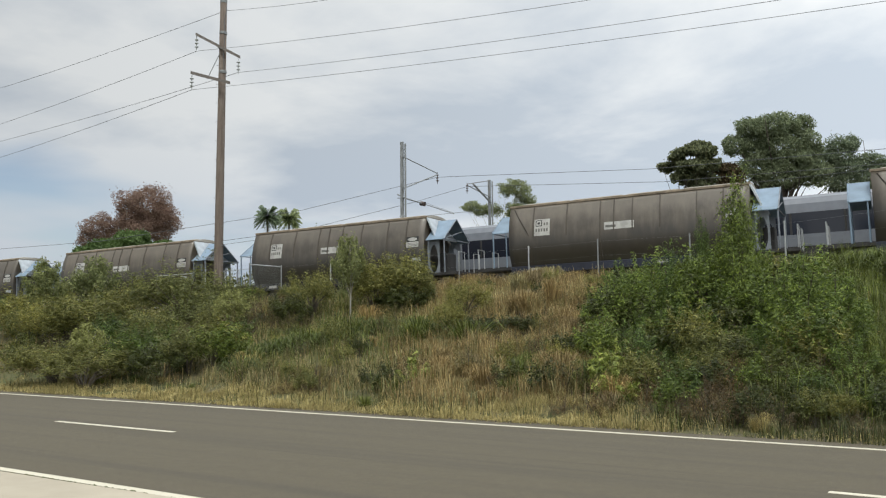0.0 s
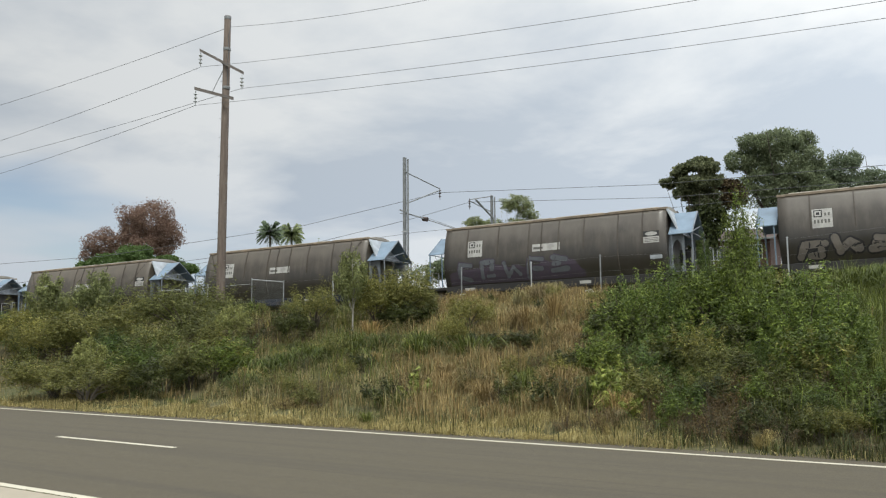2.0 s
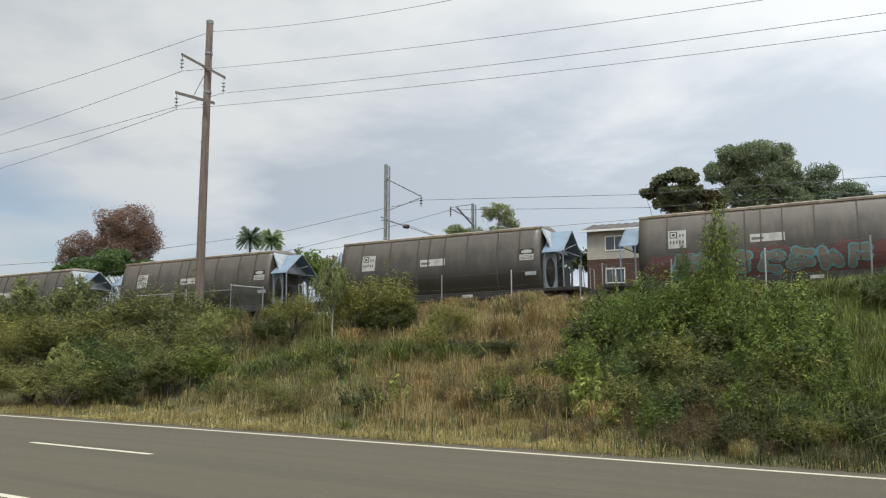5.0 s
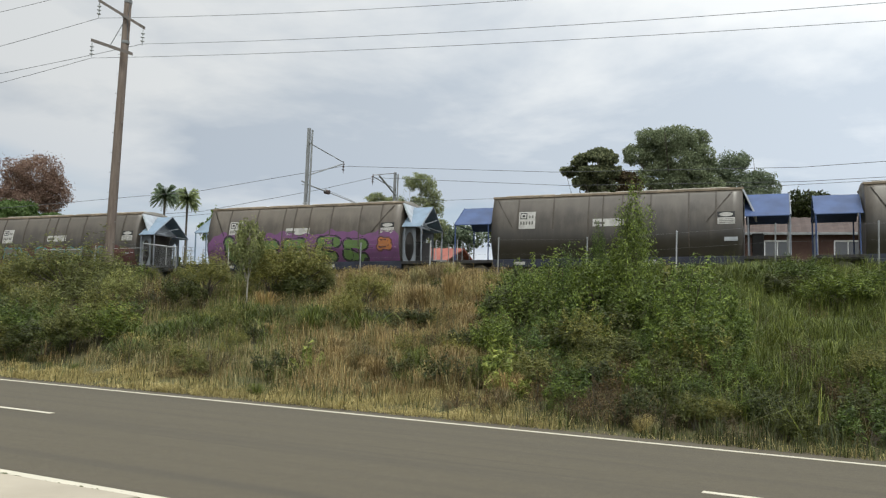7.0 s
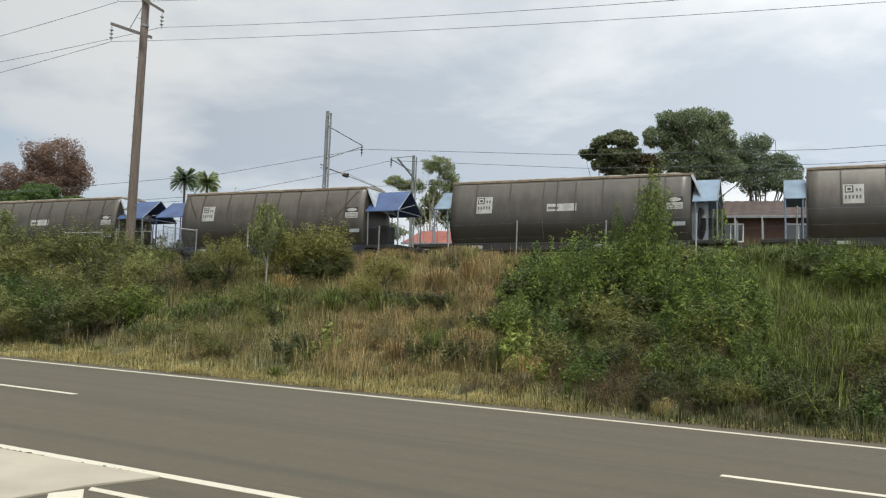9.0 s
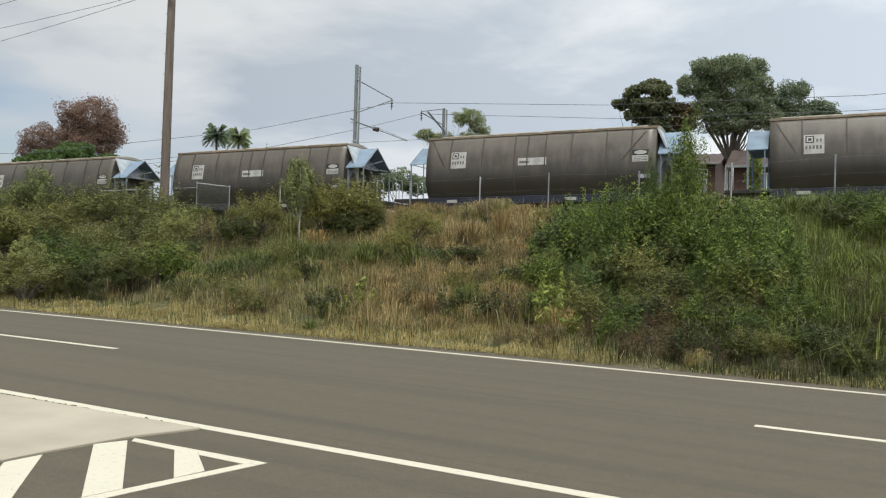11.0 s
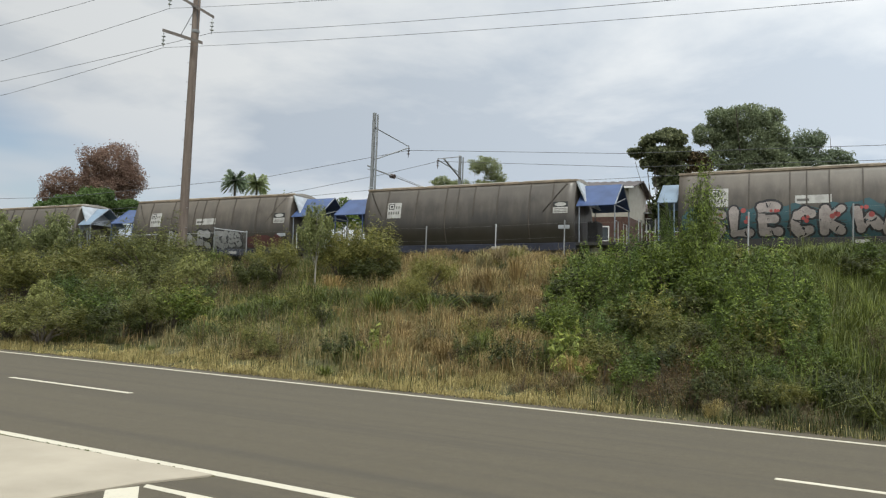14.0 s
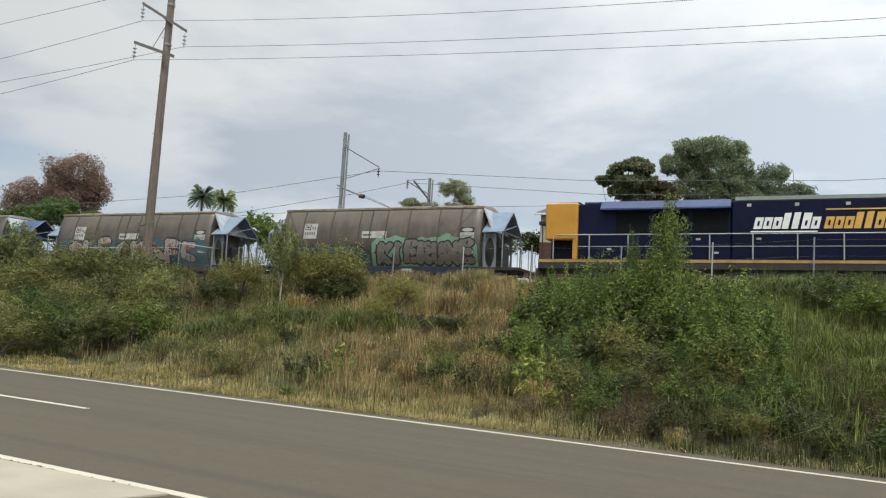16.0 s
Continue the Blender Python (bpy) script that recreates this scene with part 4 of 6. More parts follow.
    for s in (-1, 1):
        bm = bmesh.new()
        for x in [2.3 + i * 1.62 for i in range(10)]:
            tube(bm, (x, s * 1.40, 1.5), (x, s * 1.40, 2.52), 0.028, seg=6)
        path_tube(bm, [(0.75, s * 1.40, 1.5), (0.75, s * 1.40, 2.4), (0.9, s * 1.40, 2.52), (17.2, s * 1.40, 2.52)], [0.025] * 4)
        tube(bm, (1.75, s * 1.40, 2.02), (17.2, s * 1.40, 2.02), 0.016, seg=6)
        part("handrail", bm, GALV, loco)
    for x in (4.2, 17.0):
        bm = bmesh.new()
        for y in (-1.1, 1.1):
            box(bm, x - 2.4, x + 2.4, y - 0.09, y + 0.09, 0.45, 0.85, 0.05)
        b = part("bogie", bm, UNDER, loco)
        for dx in (-1.85, 0, 1.85):
            for y in (-0.75, 0.75):
                w = bmesh.new()
                tube(w, (x + dx, y - 0.07, 0.52), (x + dx, y + 0.07, 0.52), 0.52, seg=20)
                part("wheel", w, STEEL, b)
    bm = bmesh.new()
    box(bm, 7.6, 13.6, -1.3, 1.3, 0.35, 1.08, 0.12)
    part("fuel_tank", bm, UNDER, loco)
    bm = bmesh.new()
    tube(bm, (-0.62, 0, 0.86), (0.2, 0, 0.86), 0.11)
    box(bm, 0.0, 0.14, -1.35, 1.35, 0.35, 1.1, 0.02)
    part("coupler", bm, UNDER, loco)
    return loco


LOCO = build_locomotive()


def build_carriage(nose):
    car = empty("passenger_carriage", Matrix(), "white and dark-banded electric passenger carriage" + (" with a sloping orange nose" if nose else ""), "carriage", "carriages of the passenger train")
    L = 19.8
    bands = [("skirt", UNDER, [(0.45, 1.40), (1.75, 1.45)]), ("lower_side", CAR_WHITE, [(1.75, 1.46), (2.30, 1.46)]),
             ("window_band", CAR_GLASS, [(2.30, 1.45), (3.30, 1.44)]), ("upper_side", CAR_WHITE, [(3.30, 1.45), (3.72, 1.38), (4.0, 1.18), (4.18, 0.7)])]
    x0 = 2.2 if nose else 0.1
    for name, mat, prof in bands:
        bm = bmesh.new()
        ring = [(-w, z) for z, w in prof] + [(w, z) for z, w in reversed(prof)]
        loft(bm, [[(x, a, b) for a, b in ring] for x in (x0, L)])
        bmesh.ops.recalc_face_normals(bm, faces=bm.faces)
        part(name, bm, mat, car)
    for i in range(7):
        bm = bmesh.new()
        x = 3.2 + i * 2.3
        box(bm, x, x + 0.10, -1.462, -1.452, 2.32, 3.28)
        part("window_pillar", bm, UNDER, car)
    if nose:
        def ring(x, top, w):
            return [(x, -w, 0.6), (x, -w, top * 0.72), (x, -w * 0.8, top), (x, w * 0.8, top), (x, w, top * 0.72), (x, w, 0.6)]
        bm = bmesh.new()
        loft(bm, [ring(0.0, 1.9, 1.1), ring(0.5, 2.7, 1.3), ring(1.2, 3.4, 1.38), ring(2.2, 3.85, 1.42)])
        bmesh.ops.recalc_face_normals(bm, faces=bm.faces)
        part("nose", bm, CAR_GLASS, car)
        bm = bmesh.new()
        for (xa, za), (xb, zb) in zip(((0.5, 2.72), (1.2, 3.42), (2.3, 3.9)), ((1.2, 3.42), (2.3, 3.9), (4.6, 4.02))):
            vs = [bm.verts.new(p) for p in ((xa, -1.44, za - 0.30), (xb, -1.47, zb - 0.48), (xb, -1.16, zb + 0.03), (xa, -1.10, za + 0.03))]
            bm.faces.new(vs)
            vs = [bm.verts.new(p) for p in ((xa, -1.10, za + 0.03), (xb, -1.16, zb + 0.03), (xb, 1.16, zb + 0.03), (xa, 1.10, za + 0.03))]
            bm.faces.new(vs)
        bmesh.ops.remove_doubles(bm, verts=bm.verts, dist=0.001)
        bmesh.ops.solidify(bm, geom=bm.faces, thickness=0.04)
        part("nose_band", bm, CAR_ORANGE, car, "orange band over the nose")
        bm = bmesh.new()
        box(bm, 4.25, 6.7, -1.475, -1.462, 1.5, 3.3)
        part("side_panel", bm, CAR_WHITE, car, "plain grey panel beside the doors")
        for x in (2.85,):
            bm = bmesh.new()
            for xa, xb, za, zb in ((x, x + 0.28, 0.9, 3.22), (x + 0.97, x + 1.25, 0.9, 3.22), (x + 0.28, x + 0.97, 2.92, 3.22), (x + 0.28, x + 0.97, 0.9, 1.75)):
                box(bm, xa, xb, -1.485, -1.462, za, zb)
            door = part("door", bm, LOCO_YELLOW, car, "yellow-orange sliding door leaf")
            bm = bmesh.new()
            box(bm, x + 0.28, x + 0.97, -1.472, -1.463, 1.75, 2.92)
            part("door_window", bm, CAR_GLASS, door)
    for x in (3.4, 16.4):
        bm = bmesh.new()
        for dx in (-1.2, 1.2):
            for y in (-0.75, 0.75):
                tube(bm, (x + dx, y - 0.06, 0.46), (x + dx, y + 0.06, 0.46), 0.46, seg=16)
        box(bm, x - 1.6, x + 1.6, -1.1, 1.1, 0.35, 0.6, 0.03)
        part("bogie", bm, UNDER, car)
    return car


CARRIAGES = [build_carriage(True), build_carriage(False)]
CARRIAGES += [copy_thing(CARRIAGES[1], Matrix()) for i in range(2)]

# ---------------------------------------------------------------- power pole, masts, wires


def polar(az, r):
    return -r * math.sin(radians(az)), r * math.cos(radians(az))


def up_at(el, r):
    return EYE[2] + r * math.tan(radians(el))


def insulator(parent, p, n, r, material, name="insulator"):
    bm = bmesh.new()
    prof = [(0.015, 0.12)]
    for i in range(n):
        prof += [(r * 0.3, -i * r * 1.9), (r, -i * r * 1.9 - r * 0.55), (r * 0.9, -i * r * 1.9 - r * 0.8), (r * 0.3, -i * r * 1.9 - r * 0.9)]
    prof += [(0.015, -n * r * 1.9 - 0.08)]
    lathe(bm, p, prof, 10)
    return part(name, bm, material, parent)


PX, PY = polar(48.85, 38.0)
P0 = float(land(PX, PY))
PTOP = up_at(20.96, 38.0) 


def pole_point(az, el, r=38.0):
    x, y = polar(az, r)
    return x, y, up_at(el, r)


def build_power_pole():
    pole = empty("power_pole", pose(PX, PY, P0), "weathered round timber power pole with two crossarms", "power pole")

    def loc(p):
        return Vector(p) - Vector((PX, PY, P0))
    bm = bmesh.new()
    lean = 0.10
    h = PTOP - P0
    path_tube(bm, [(0, 0, -1.0), (0, 0, 0), (lean * 0.4, 0, h * 0.45), (lean, 0, h - 0.02), (lean, 0, h)], [0.205, 0.20, 0.175, 0.145, 0.13], 16)
    part("shaft", bm, TIMBER, pole, smooth=True)
    bm = bmesh.new()
    lathe(bm, (lean, 0, h - 0.16), [(0.155, 0), (0.155, 0.14)], 14)
    for z in (h - 1.52, h - 3.28):
        lathe(bm, (lean, 0, z), [(0.165, -0.06), (0.17, 0), (0.165, 0.06)], 14)
    part("pole_band", bm, GALV_DARK, pole)
    # crossarms stand square to the line of the wires
    for (azl, ell), (azr, elr) in (((50.25, 18.72), (47.46, 17.52)), ((50.52, 16.35), (48.10, 15.88))):
        a, b = loc(pole_point(azl, ell, 38.6)), loc(pole_point(azr, elr, 37.3))
        bm = bmesh.new()
        d = (b - a).normalized()
        side = Vector((-d.y, d.x, 0)).normalized() * 0.055
        upv = Vector((0, 0, 0.065))
        off = Vector((0.0, -0.19, 0))
        loft(bm, [[p + off + side + upv, p + off - side + upv, p + off - side - upv, p + off + side - upv] for p in (a, b)])
        bmesh.ops.recalc_face_normals(bm, faces=bm.faces)
        part("crossarm", bm, simple("arm_timber", (0.16, 0.14, 0.125), 0.85), pole)
        bm = bmesh.new()
        tube(bm, a * 0.55 + b * 0.45 + off, loc((PX + 0.05, PY - 0.15, PTOP - (2.25 if azl < 50.4 else 2.5))), 0.018, seg=6)
        part("arm_brace", bm, GALV_DARK, pole)
    for az, el, r in ((50.22, 18.45, 38.6), (47.53, 17.25, 37.3), (50.48, 16.05, 38.6)):
        p = loc(pole_point(az, el, r)) + Vector((0, -0.19, 0))
        insulator(pole, p, 3, 0.085, PORCELAIN)
    bm = bmesh.new()
    for i in range(int((h - 3) / 0.42)):
        z = 2.0 + i * 0.42
        s = -1 if i % 2 else 1
        tube(bm, (lean * z / h, 0, z), (lean * z / h + s * 0.30, -0.05, z + 0.01), 0.011, seg=5)
    part("step_bolt", bm, GALV_DARK, pole)
    bm = bmesh.new()
    path_tube(bm, [(lean + 0.26, -0.05, h - 0.35), (lean + 0.32, -0.1, h - 0.6), (lean + 0.24, -0.16, h - 1.1), (lean + 0.30, -0.16, h - 1.7), (lean + 0.22, -0.16, h - 2.4), (lean + 0.20, -0.1, h - 3.2)], [0.014] * 6, 5)
    part("earth_lead", bm, WIRE, pole)


build_power_pole()


def span(name, a, b, sag, radius, label, material=WIRE, n=24):
    bm = bmesh.new()
    a, b = Vector(a), Vector(b)
    pts = [a.lerp(b, i / n) - Vector((0, 0, 4 * sag * (i / n) * (1 - i / n))) for i in range(n + 1)]
    path_tube(bm, pts, [radius] * (n + 1), 5)
    return tagged(part(name, bm, material), label, "wire", "overhead wires")


# the power line runs on beyond both edges of the view
for (azl, ell, rl), (azp, elp, rp), (azr, elr, rr) in (
        ((62.94, 14.48, 55.5), (48.6, 20.35, 38.0), (34.99, 23.40, 29.5)),
        ((62.83, 12.40, 56.1), (50.2, 17.70, 38.6), (18.49, 22.37, 26.2)),
        ((62.79, 11.51, 54.8), (47.53, 16.55, 37.3), (8.30, 20.87, 25.2)),
        ((62.74, 10.51, 56.1), (50.46, 15.30, 38.6), (6.56, 19.84, 26.4))):
    l, m, r = (Vector(pole_point(*q)) for q in ((azl, ell, rl), (azp, elp, rp), (azr, elr, rr)))
    m = m + Vector((0, -0.19, 0)) if azp != 48.6 else m
    span("power_wire", m, m + (l - m) * 2.4, 0.6, 0.0105, "thin dark overhead power wire")
    span("power_wire", m, m + (r - m) * 1.9, 0.5, 0.0085, "thin dark overhead power wire")


def build_mast(az, r, top_el, arm_az, arm_el, arm_r, low):
    x, y = polar(az, r)
    z0, z1 = float(land(x, y)) + 0.0, up_at(top_el, r)
    mast = empty("catenary_mast", pose(x, y, z0), "grey steel twin-channel overhead line mast with registration arm", "mast", "overhead line masts")
    h = z1 - z0
    bm = bmesh.new()
    box(bm, -0.165, -0.025, -0.09, 0.09, 0, h, 0.01)
    part("upright", bm, GALV_DARK, mast)
    bm = bmesh.new()
    box(bm, 0.10, 0.17, -0.05, 0.05, 0, h - 0.12, 0.01)
    part("upright", bm, GALV_DARK, mast)
    bm = bmesh.new()
    for i in range(int(h / 2.4)):
        box(bm, -0.21, 0.19, -0.115, -0.092, 0.5 + i * 2.4, 0.56 + i * 2.4)
    part("batten", bm, GALV, mast)
    ax, ay = polar(arm_az, arm_r)
    tip = Vector((ax - x, ay - y, up_at(arm_el, arm_r) - z0))
    bm = bmesh.new()
    tube(bm, (0, 0, h - low[0]), tip, 0.03)
    tube(bm, (0, 0, h - low[1]), tip + Vector((0, 0, -0.08)), 0.035)
    part("cantilever", bm, GALV_DARK, mast)
    insulator(mast, tip + Vector((0, 0, -0.05)), 3, 0.09, BROWN_INS)
    return mast, Vector((x, y, z0)) + tip


MAST_A, TIP_A = build_mast(36.74, 47.0, 12.45, 34.45, 10.35, 50.3, (0.85, 2.62))
bm = bmesh.new()
_base = Vector(MAST_A.matrix_world.translation)
for az, el, r, rad in ((35.45, 8.35, 48.0, 0.045),):
    q = Vector((*polar(az, r), up_at(el, r))) - _base
    h0 = up_at(8.75, 47.0) - _base.z
    tube(bm, (0, 0, h0), q, 0.04)
    tube(bm, q, q + Vector((1.25, 1.3, -0.55)), 0.025)
    tube(bm, q + Vector((0, 0, 0.1)), q + Vector((1.25, 1.3, -0.5)), 0.012)
part("lower_arm", bm, GALV_DARK, MAST_A)
bm = bmesh.new()
tube(bm, (-0.42, 0, h0 + 0.22), (0.05, 0, h0), 0.04)
tube(bm, (-0.42, 0, h0 + 0.02), (0.0, 0, h0 - 0.05), 0.02)
part("back_bracket", bm, GALV_DARK, MAST_A)
bm = bmesh.new()
tube(bm, q + Vector((-0.14, 0, 0.02)), q + Vector((0.14, 0, -0.04)), 0.13, 0.13, 12)
part("arm_insulator", bm, BROWN_INS, MAST_A)
MAST_B, TIP_B = build_mast(30.87, 57.6, 9.88, 32.45, 9.62, 55.4, (0.05, 1.2))
bm = bmesh.new()
_b = Vector(MAST_B.matrix_world.translation)
_t = TIP_B - _b
tube(bm, _t, _t + Vector((0.25, 0.3, 0.06)), 0.025)
tube(bm, _t + Vector((0.35, 0.2, 0)), (0, 0, up_at(8.35, 57.6) - _b.z), 0.06)
part("strut", bm, GALV_DARK, MAST_B)

for pts, rad in (
        ([(62.0, 4.9, 62), (56.0, 5.6, 60), (43.64, 7.85, 56.0), (34.42, 10.1, 50.3), (20.25, 10.22, 47.5), (4.77, 10.38, 45.0), (-12, 10.6, 44.5)], 0.014),
        ([(62.0, 3.6, 62), (43.39, 6.57, 56.0), (36.0, 8.45, 51.5), (32.45, 9.45, 55.0), (19.5, 9.35, 51.0), (4.8, 9.5, 49.0), (-12, 9.6, 48.5)], 0.014),
        ([(62.0, 3.3, 60), (45.0, 6.1, 54.0), (36.2, 7.45, 50.3), (20.0, 8.62, 47.5), (4.77, 9.32, 45.0), (-12, 9.45, 44.5)], 0.011)):
    bm = bmesh.new()
    path_tube(bm, [pole_point(*p) for p in pts], [rad] * len(pts), 5)
    tagged(part("catenary_wire", bm, WIRE), "thin overhead traction wire above the railway", "wire", "overhead wires")


# ---------------------------------------------------------------- fence along the crest
def build_fence():
    posts = []
    for az, r_el in ((55.97, 3.16), (52.6, 3.5), (50.45, 3.69), (49.64, 3.92), (46.87, 4.34), (44.83, 4.2), (41.6, 4.5), (37.75, 4.82), (33.04, 5.06), (28.39, 5.38), (23.84, 5.75), (17.98, 5.92), (12.26, 6.43), (6.28, 6.9), (0.5, 7.0), (-6.0, 7.0)):
        t = math.tan(radians(az))
        y = 30.6 / (1 + 0.07 * t)
        posts.append((-y * t, y, up_at(r_el, y / math.cos(radians(az)))))
    fence = empty("wire_fence", Matrix(), "rusty galvanised post and wire mesh railway fence on the bank", "fence")
    for x, y, z in posts:
        bm = bmesh.new()
        z0 = float(land(x, y)) - 0.3
        tube(bm, (x, y, z0), (x, y, z), 0.027, seg=8)
        lathe(bm, (x, y, z), [(0.036, -0.02), (0.036, 0.01), (0.01, 0.03)], 8)
        part("post", bm, GALV_DARK if len(fence.children) % 3 else GALV, fence)
    for (xa, ya, za), (xb, yb, zb) in zip(posts, posts[1:]):
        for d in (0.06, 0.6, 1.2):
            bm = bmesh.new()
            tube(bm, (xa, ya, za - d), (xb, yb, zb - d), 0.0025, seg=4)
            part("strand", bm, GALV_DARK, fence)
    # top rail and mesh panel where the gate stands, mesh of crossed wires
    (xa, ya, za), (xb, yb, zb) = posts[4], posts[5]
    bm = bmesh.new()
    tube(bm, (xa, ya, za - 0.04), (xb, yb, zb - 0.04), 0.025)
    (xc, yc, zc), (xd, yd, zd) = posts[1], posts[2]
    tube(bm, (xc, yc, zc - 0.02), (xd, yd, zd - 0.02), 0.025)
    tube(bm, (xd, yd, zd - 0.02), (xa, ya, za - 0.25), 0.012)
    part("top_rail", bm, GALV, fence)
    bm = bmesh.new()
    n = 22
    A, B = Vector((xa, ya, za - 0.04)), Vector((xb, yb, zb - 0.04))
    hgt = 1.1
    wide = (B - A).length
    for i in range(-9, n):
        for s in (1, -1):
            u0 = i / n
            u1 = u0 + hgt / wide
            c0, c1 = max(u0, 0), min(u1, 1)
            if c1 <= c0:
                continue
            def at(u):
                v = (u - u0) / (u1 - u0)
                return A.lerp(B, u) - Vector((0, 0, hgt * (v if s > 0 else 1 - v)))
            tube(bm, at(c0), at(c1), 0.004, seg=3)
    part("mesh", bm, GALV_DARK, fence)


build_fence()
# ---------------------------------------------------------------- trees and houses behind the railway
def leaf_quads(centres, size, rng, droop=0.0, narrow=0.5):
    """Diamond leaves at the given centres, of random turn."""
    n = len(centres)
    d = rng.normal(size=(n, 3))
    d[:, 2] -= droop
    d /= np.linalg.norm(d, axis=1)[:, None]
    e = np.cross(d, rng.normal(size=(n, 3)))
    e /= np.linalg.norm(e, axis=1)[:, None]
    s = size * rng.uniform(0.6, 1.35, n)[:, None]
    bend = np.cross(d, e) * s * 0.12
    v = np.stack([centres - d * s * 0.5, centres + e * s * narrow * 0.5 + bend, centres + d * s * 0.5, centres - e * s * narrow * 0.5 + bend], 1)
    f = np.arange(4 * n).reshape(n, 4)
    return v.reshape(-1, 3), f


def canopy_points(blobs, n, rng, inner=0.45, openness=1.0):
    """Leaf centres through lumpy ellipsoids, thinned into masses with gaps between."""
    blobs = np.array(blobs, dtype=float)
    vol = np.prod(blobs[:, 3:], axis=1) ** (2 / 3)
    pts = []
    for b, share in zip(blobs, vol / vol.sum()):
        m = int(n * share * 1.7)
        d = rng.normal(size=(m, 3))
        d /= np.linalg.norm(d, axis=1)[:, None]
        k = rng.normal(size=(5, 3)) * 3.2
        lump = 1 + 0.13 * (0.4 + 0.6 * openness) * np.sin(d @ k.T + rng.uniform(0, 6, 5)).sum(1)
        p = d * (rng.uniform(inner ** 3, 1, m) ** (1 / 3) * lump * np.where(rng.uniform(0, 1, m) < 0.2 * openness, rng.uniform(1.0, 1.22, m), 1.0))[:, None]
        q = p * b[3:] + b[:3]
        gap = np.sin(q[:, 0] * 4.6 + 1.1 * np.sin(q[:, 2] * 3.1)) + np.sin(q[:, 1] * 3.3 + q[:, 2] * 2.1) + np.sin(q[:, 2] * 5.3 + q[:, 0] * 2.3)
        pts.append(q[gap > rng.normal(-1.15 - 1.6 * (1 - openness), 0.8, m)])
    return np.concatenate(pts)


def build_tree(name, az, r, blobs, material, bark, n, size, label, trunk_r=0.3, narrow=0.55, seed=1, lean=0.0, fork=0.35, openness=1.0):
    """blobs: crown ellipsoids as (across, depth, height above the base, radius across, depth, upright), in metres."""
    rng = np.random.default_rng(seed)
    x, y = polar(az, r)
    z = float(land(x, y))
    tree = empty(name, pose(x, y, z, 0, 0, az), label, "tree")
    top = max(b[2] + b[5] for b in blobs)
    bm = bmesh.new()
    f = top * fork
    path_tube(bm, [(0, 0, -0.5), (lean * 0.3, 0, f * 0.5), (lean, 0, f)], [trunk_r * 1.25, trunk_r, trunk_r * 0.8], 9)
    for b in blobs:
        for q in range(2):
            end = Vector((b[0], b[1], b[2])) + Vector(rng.normal(size=3)) * 0.45 * b[3]
            mid = Vector((lean, 0, f)).lerp(end, 0.5) + Vector((*rng.normal(0, 0.25, 2), -0.25))
            path_tube(bm, [(lean, 0, f - 0.1), mid, end], [trunk_r * 0.38, trunk_r * 0.2, trunk_r * 0.06], 6)
    part("trunk", bm, bark, tree)
    v, fc = leaf_quads(canopy_points(blobs, n, rng, 0.45, openness), size, rng, 0.3, narrow)
    mesh_np("crown", v, fc, material, tree)
    return tree


def crown(az0, r, *spots, depth=0.9, full=1.0):
    """Crown ellipsoids from bearings, elevations and angular radii in degrees, for a tree at az0 and r metres off."""
    z = float(land(*polar(az0, r)))
    k = r * math.pi / 180
    return [(r * math.tan(radians(az0 - az)), 0.35 * k * math.sin(7 * az), up_at(el, r) - z, k * ra * (0.4 + 0.6 * full), k * ra * depth, k * re * full) for az, el, ra, re in spots]


build_tree("red_leaved_tree", 53.4, 92, crown(53.4, 92, (53.3, 7.75, 1.75, 1.45), (52.4, 7.0, 1.2, 1.2), (54.2, 7.4, 0.9, 1.1), (55.8, 6.45, 1.15, 0.85), (56.8, 5.7, 0.6, 0.6), (53.4, 6.4, 1.6, 0.8)),
           LEAF_RED, BARK_PALE, 30000, 0.16, "domed tree with thin red-brown autumn leaves", 0.22, 0.6, seed=11, fork=0.35, openness=0.6)
build_tree("hedge_tree", 53.0, 84, crown(53.0, 84, (54.0, 5.5, 1.35, 0.85), (52.2, 5.25, 1.1, 0.55), (55.5, 5.15, 1.2, 0.65), (56.8, 4.8, 0.9, 0.5), (50.9, 4.9, 0.7, 0.35)),
           LEAF_HEDGE, BARK, 14000, 0.22, "dense bright green tree below the red one", 0.25, seed=12, openness=0.5)
build_tree("gum_tree", 12.4, 68, crown(12.4, 68, (13.95, 12.35, 0.85, 0.6), (12.45, 12.2, 1.15, 0.75), (11.0, 12.35, 0.7, 0.55), (15.1, 11.35, 0.65, 0.55), (13.8, 11.2, 1.0, 0.8), (12.1, 10.9, 1.3, 1.1), (10.6, 11.0, 0.65, 0.7), (13.5, 10.0, 1.2, 0.7), (11.5, 10.0, 1.2, 0.7), (12.6, 9.0, 1.4, 0.6), (10.4, 9.2, 0.9, 0.6), full=1.3),
           LEAF_GUM, BARK, 30000, 0.21, "tall grey-green gum tree with open crown", 0.30, 0.4, seed=13, fork=0.42, openness=0.6)
build_tree("gum_tree", 8.3, 70, crown(8.3, 70, (8.95, 10.45, 0.9, 0.7), (8.3, 10.95, 0.5, 0.42), (7.3, 9.75, 0.8, 0.45), (9.8, 9.95, 0.85, 0.65), (8.5, 9.4, 1.2, 0.45), (6.7, 9.3, 0.6, 0.4), (8.6, 8.5, 1.1, 0.7), (7.0, 8.4, 0.9, 0.6), full=1.3),
           LEAF_GUM, BARK, 17000, 0.18, "spreading grey-green gum tree beside a taller one", 0.24, 0.4, seed=14, openness=0.6)
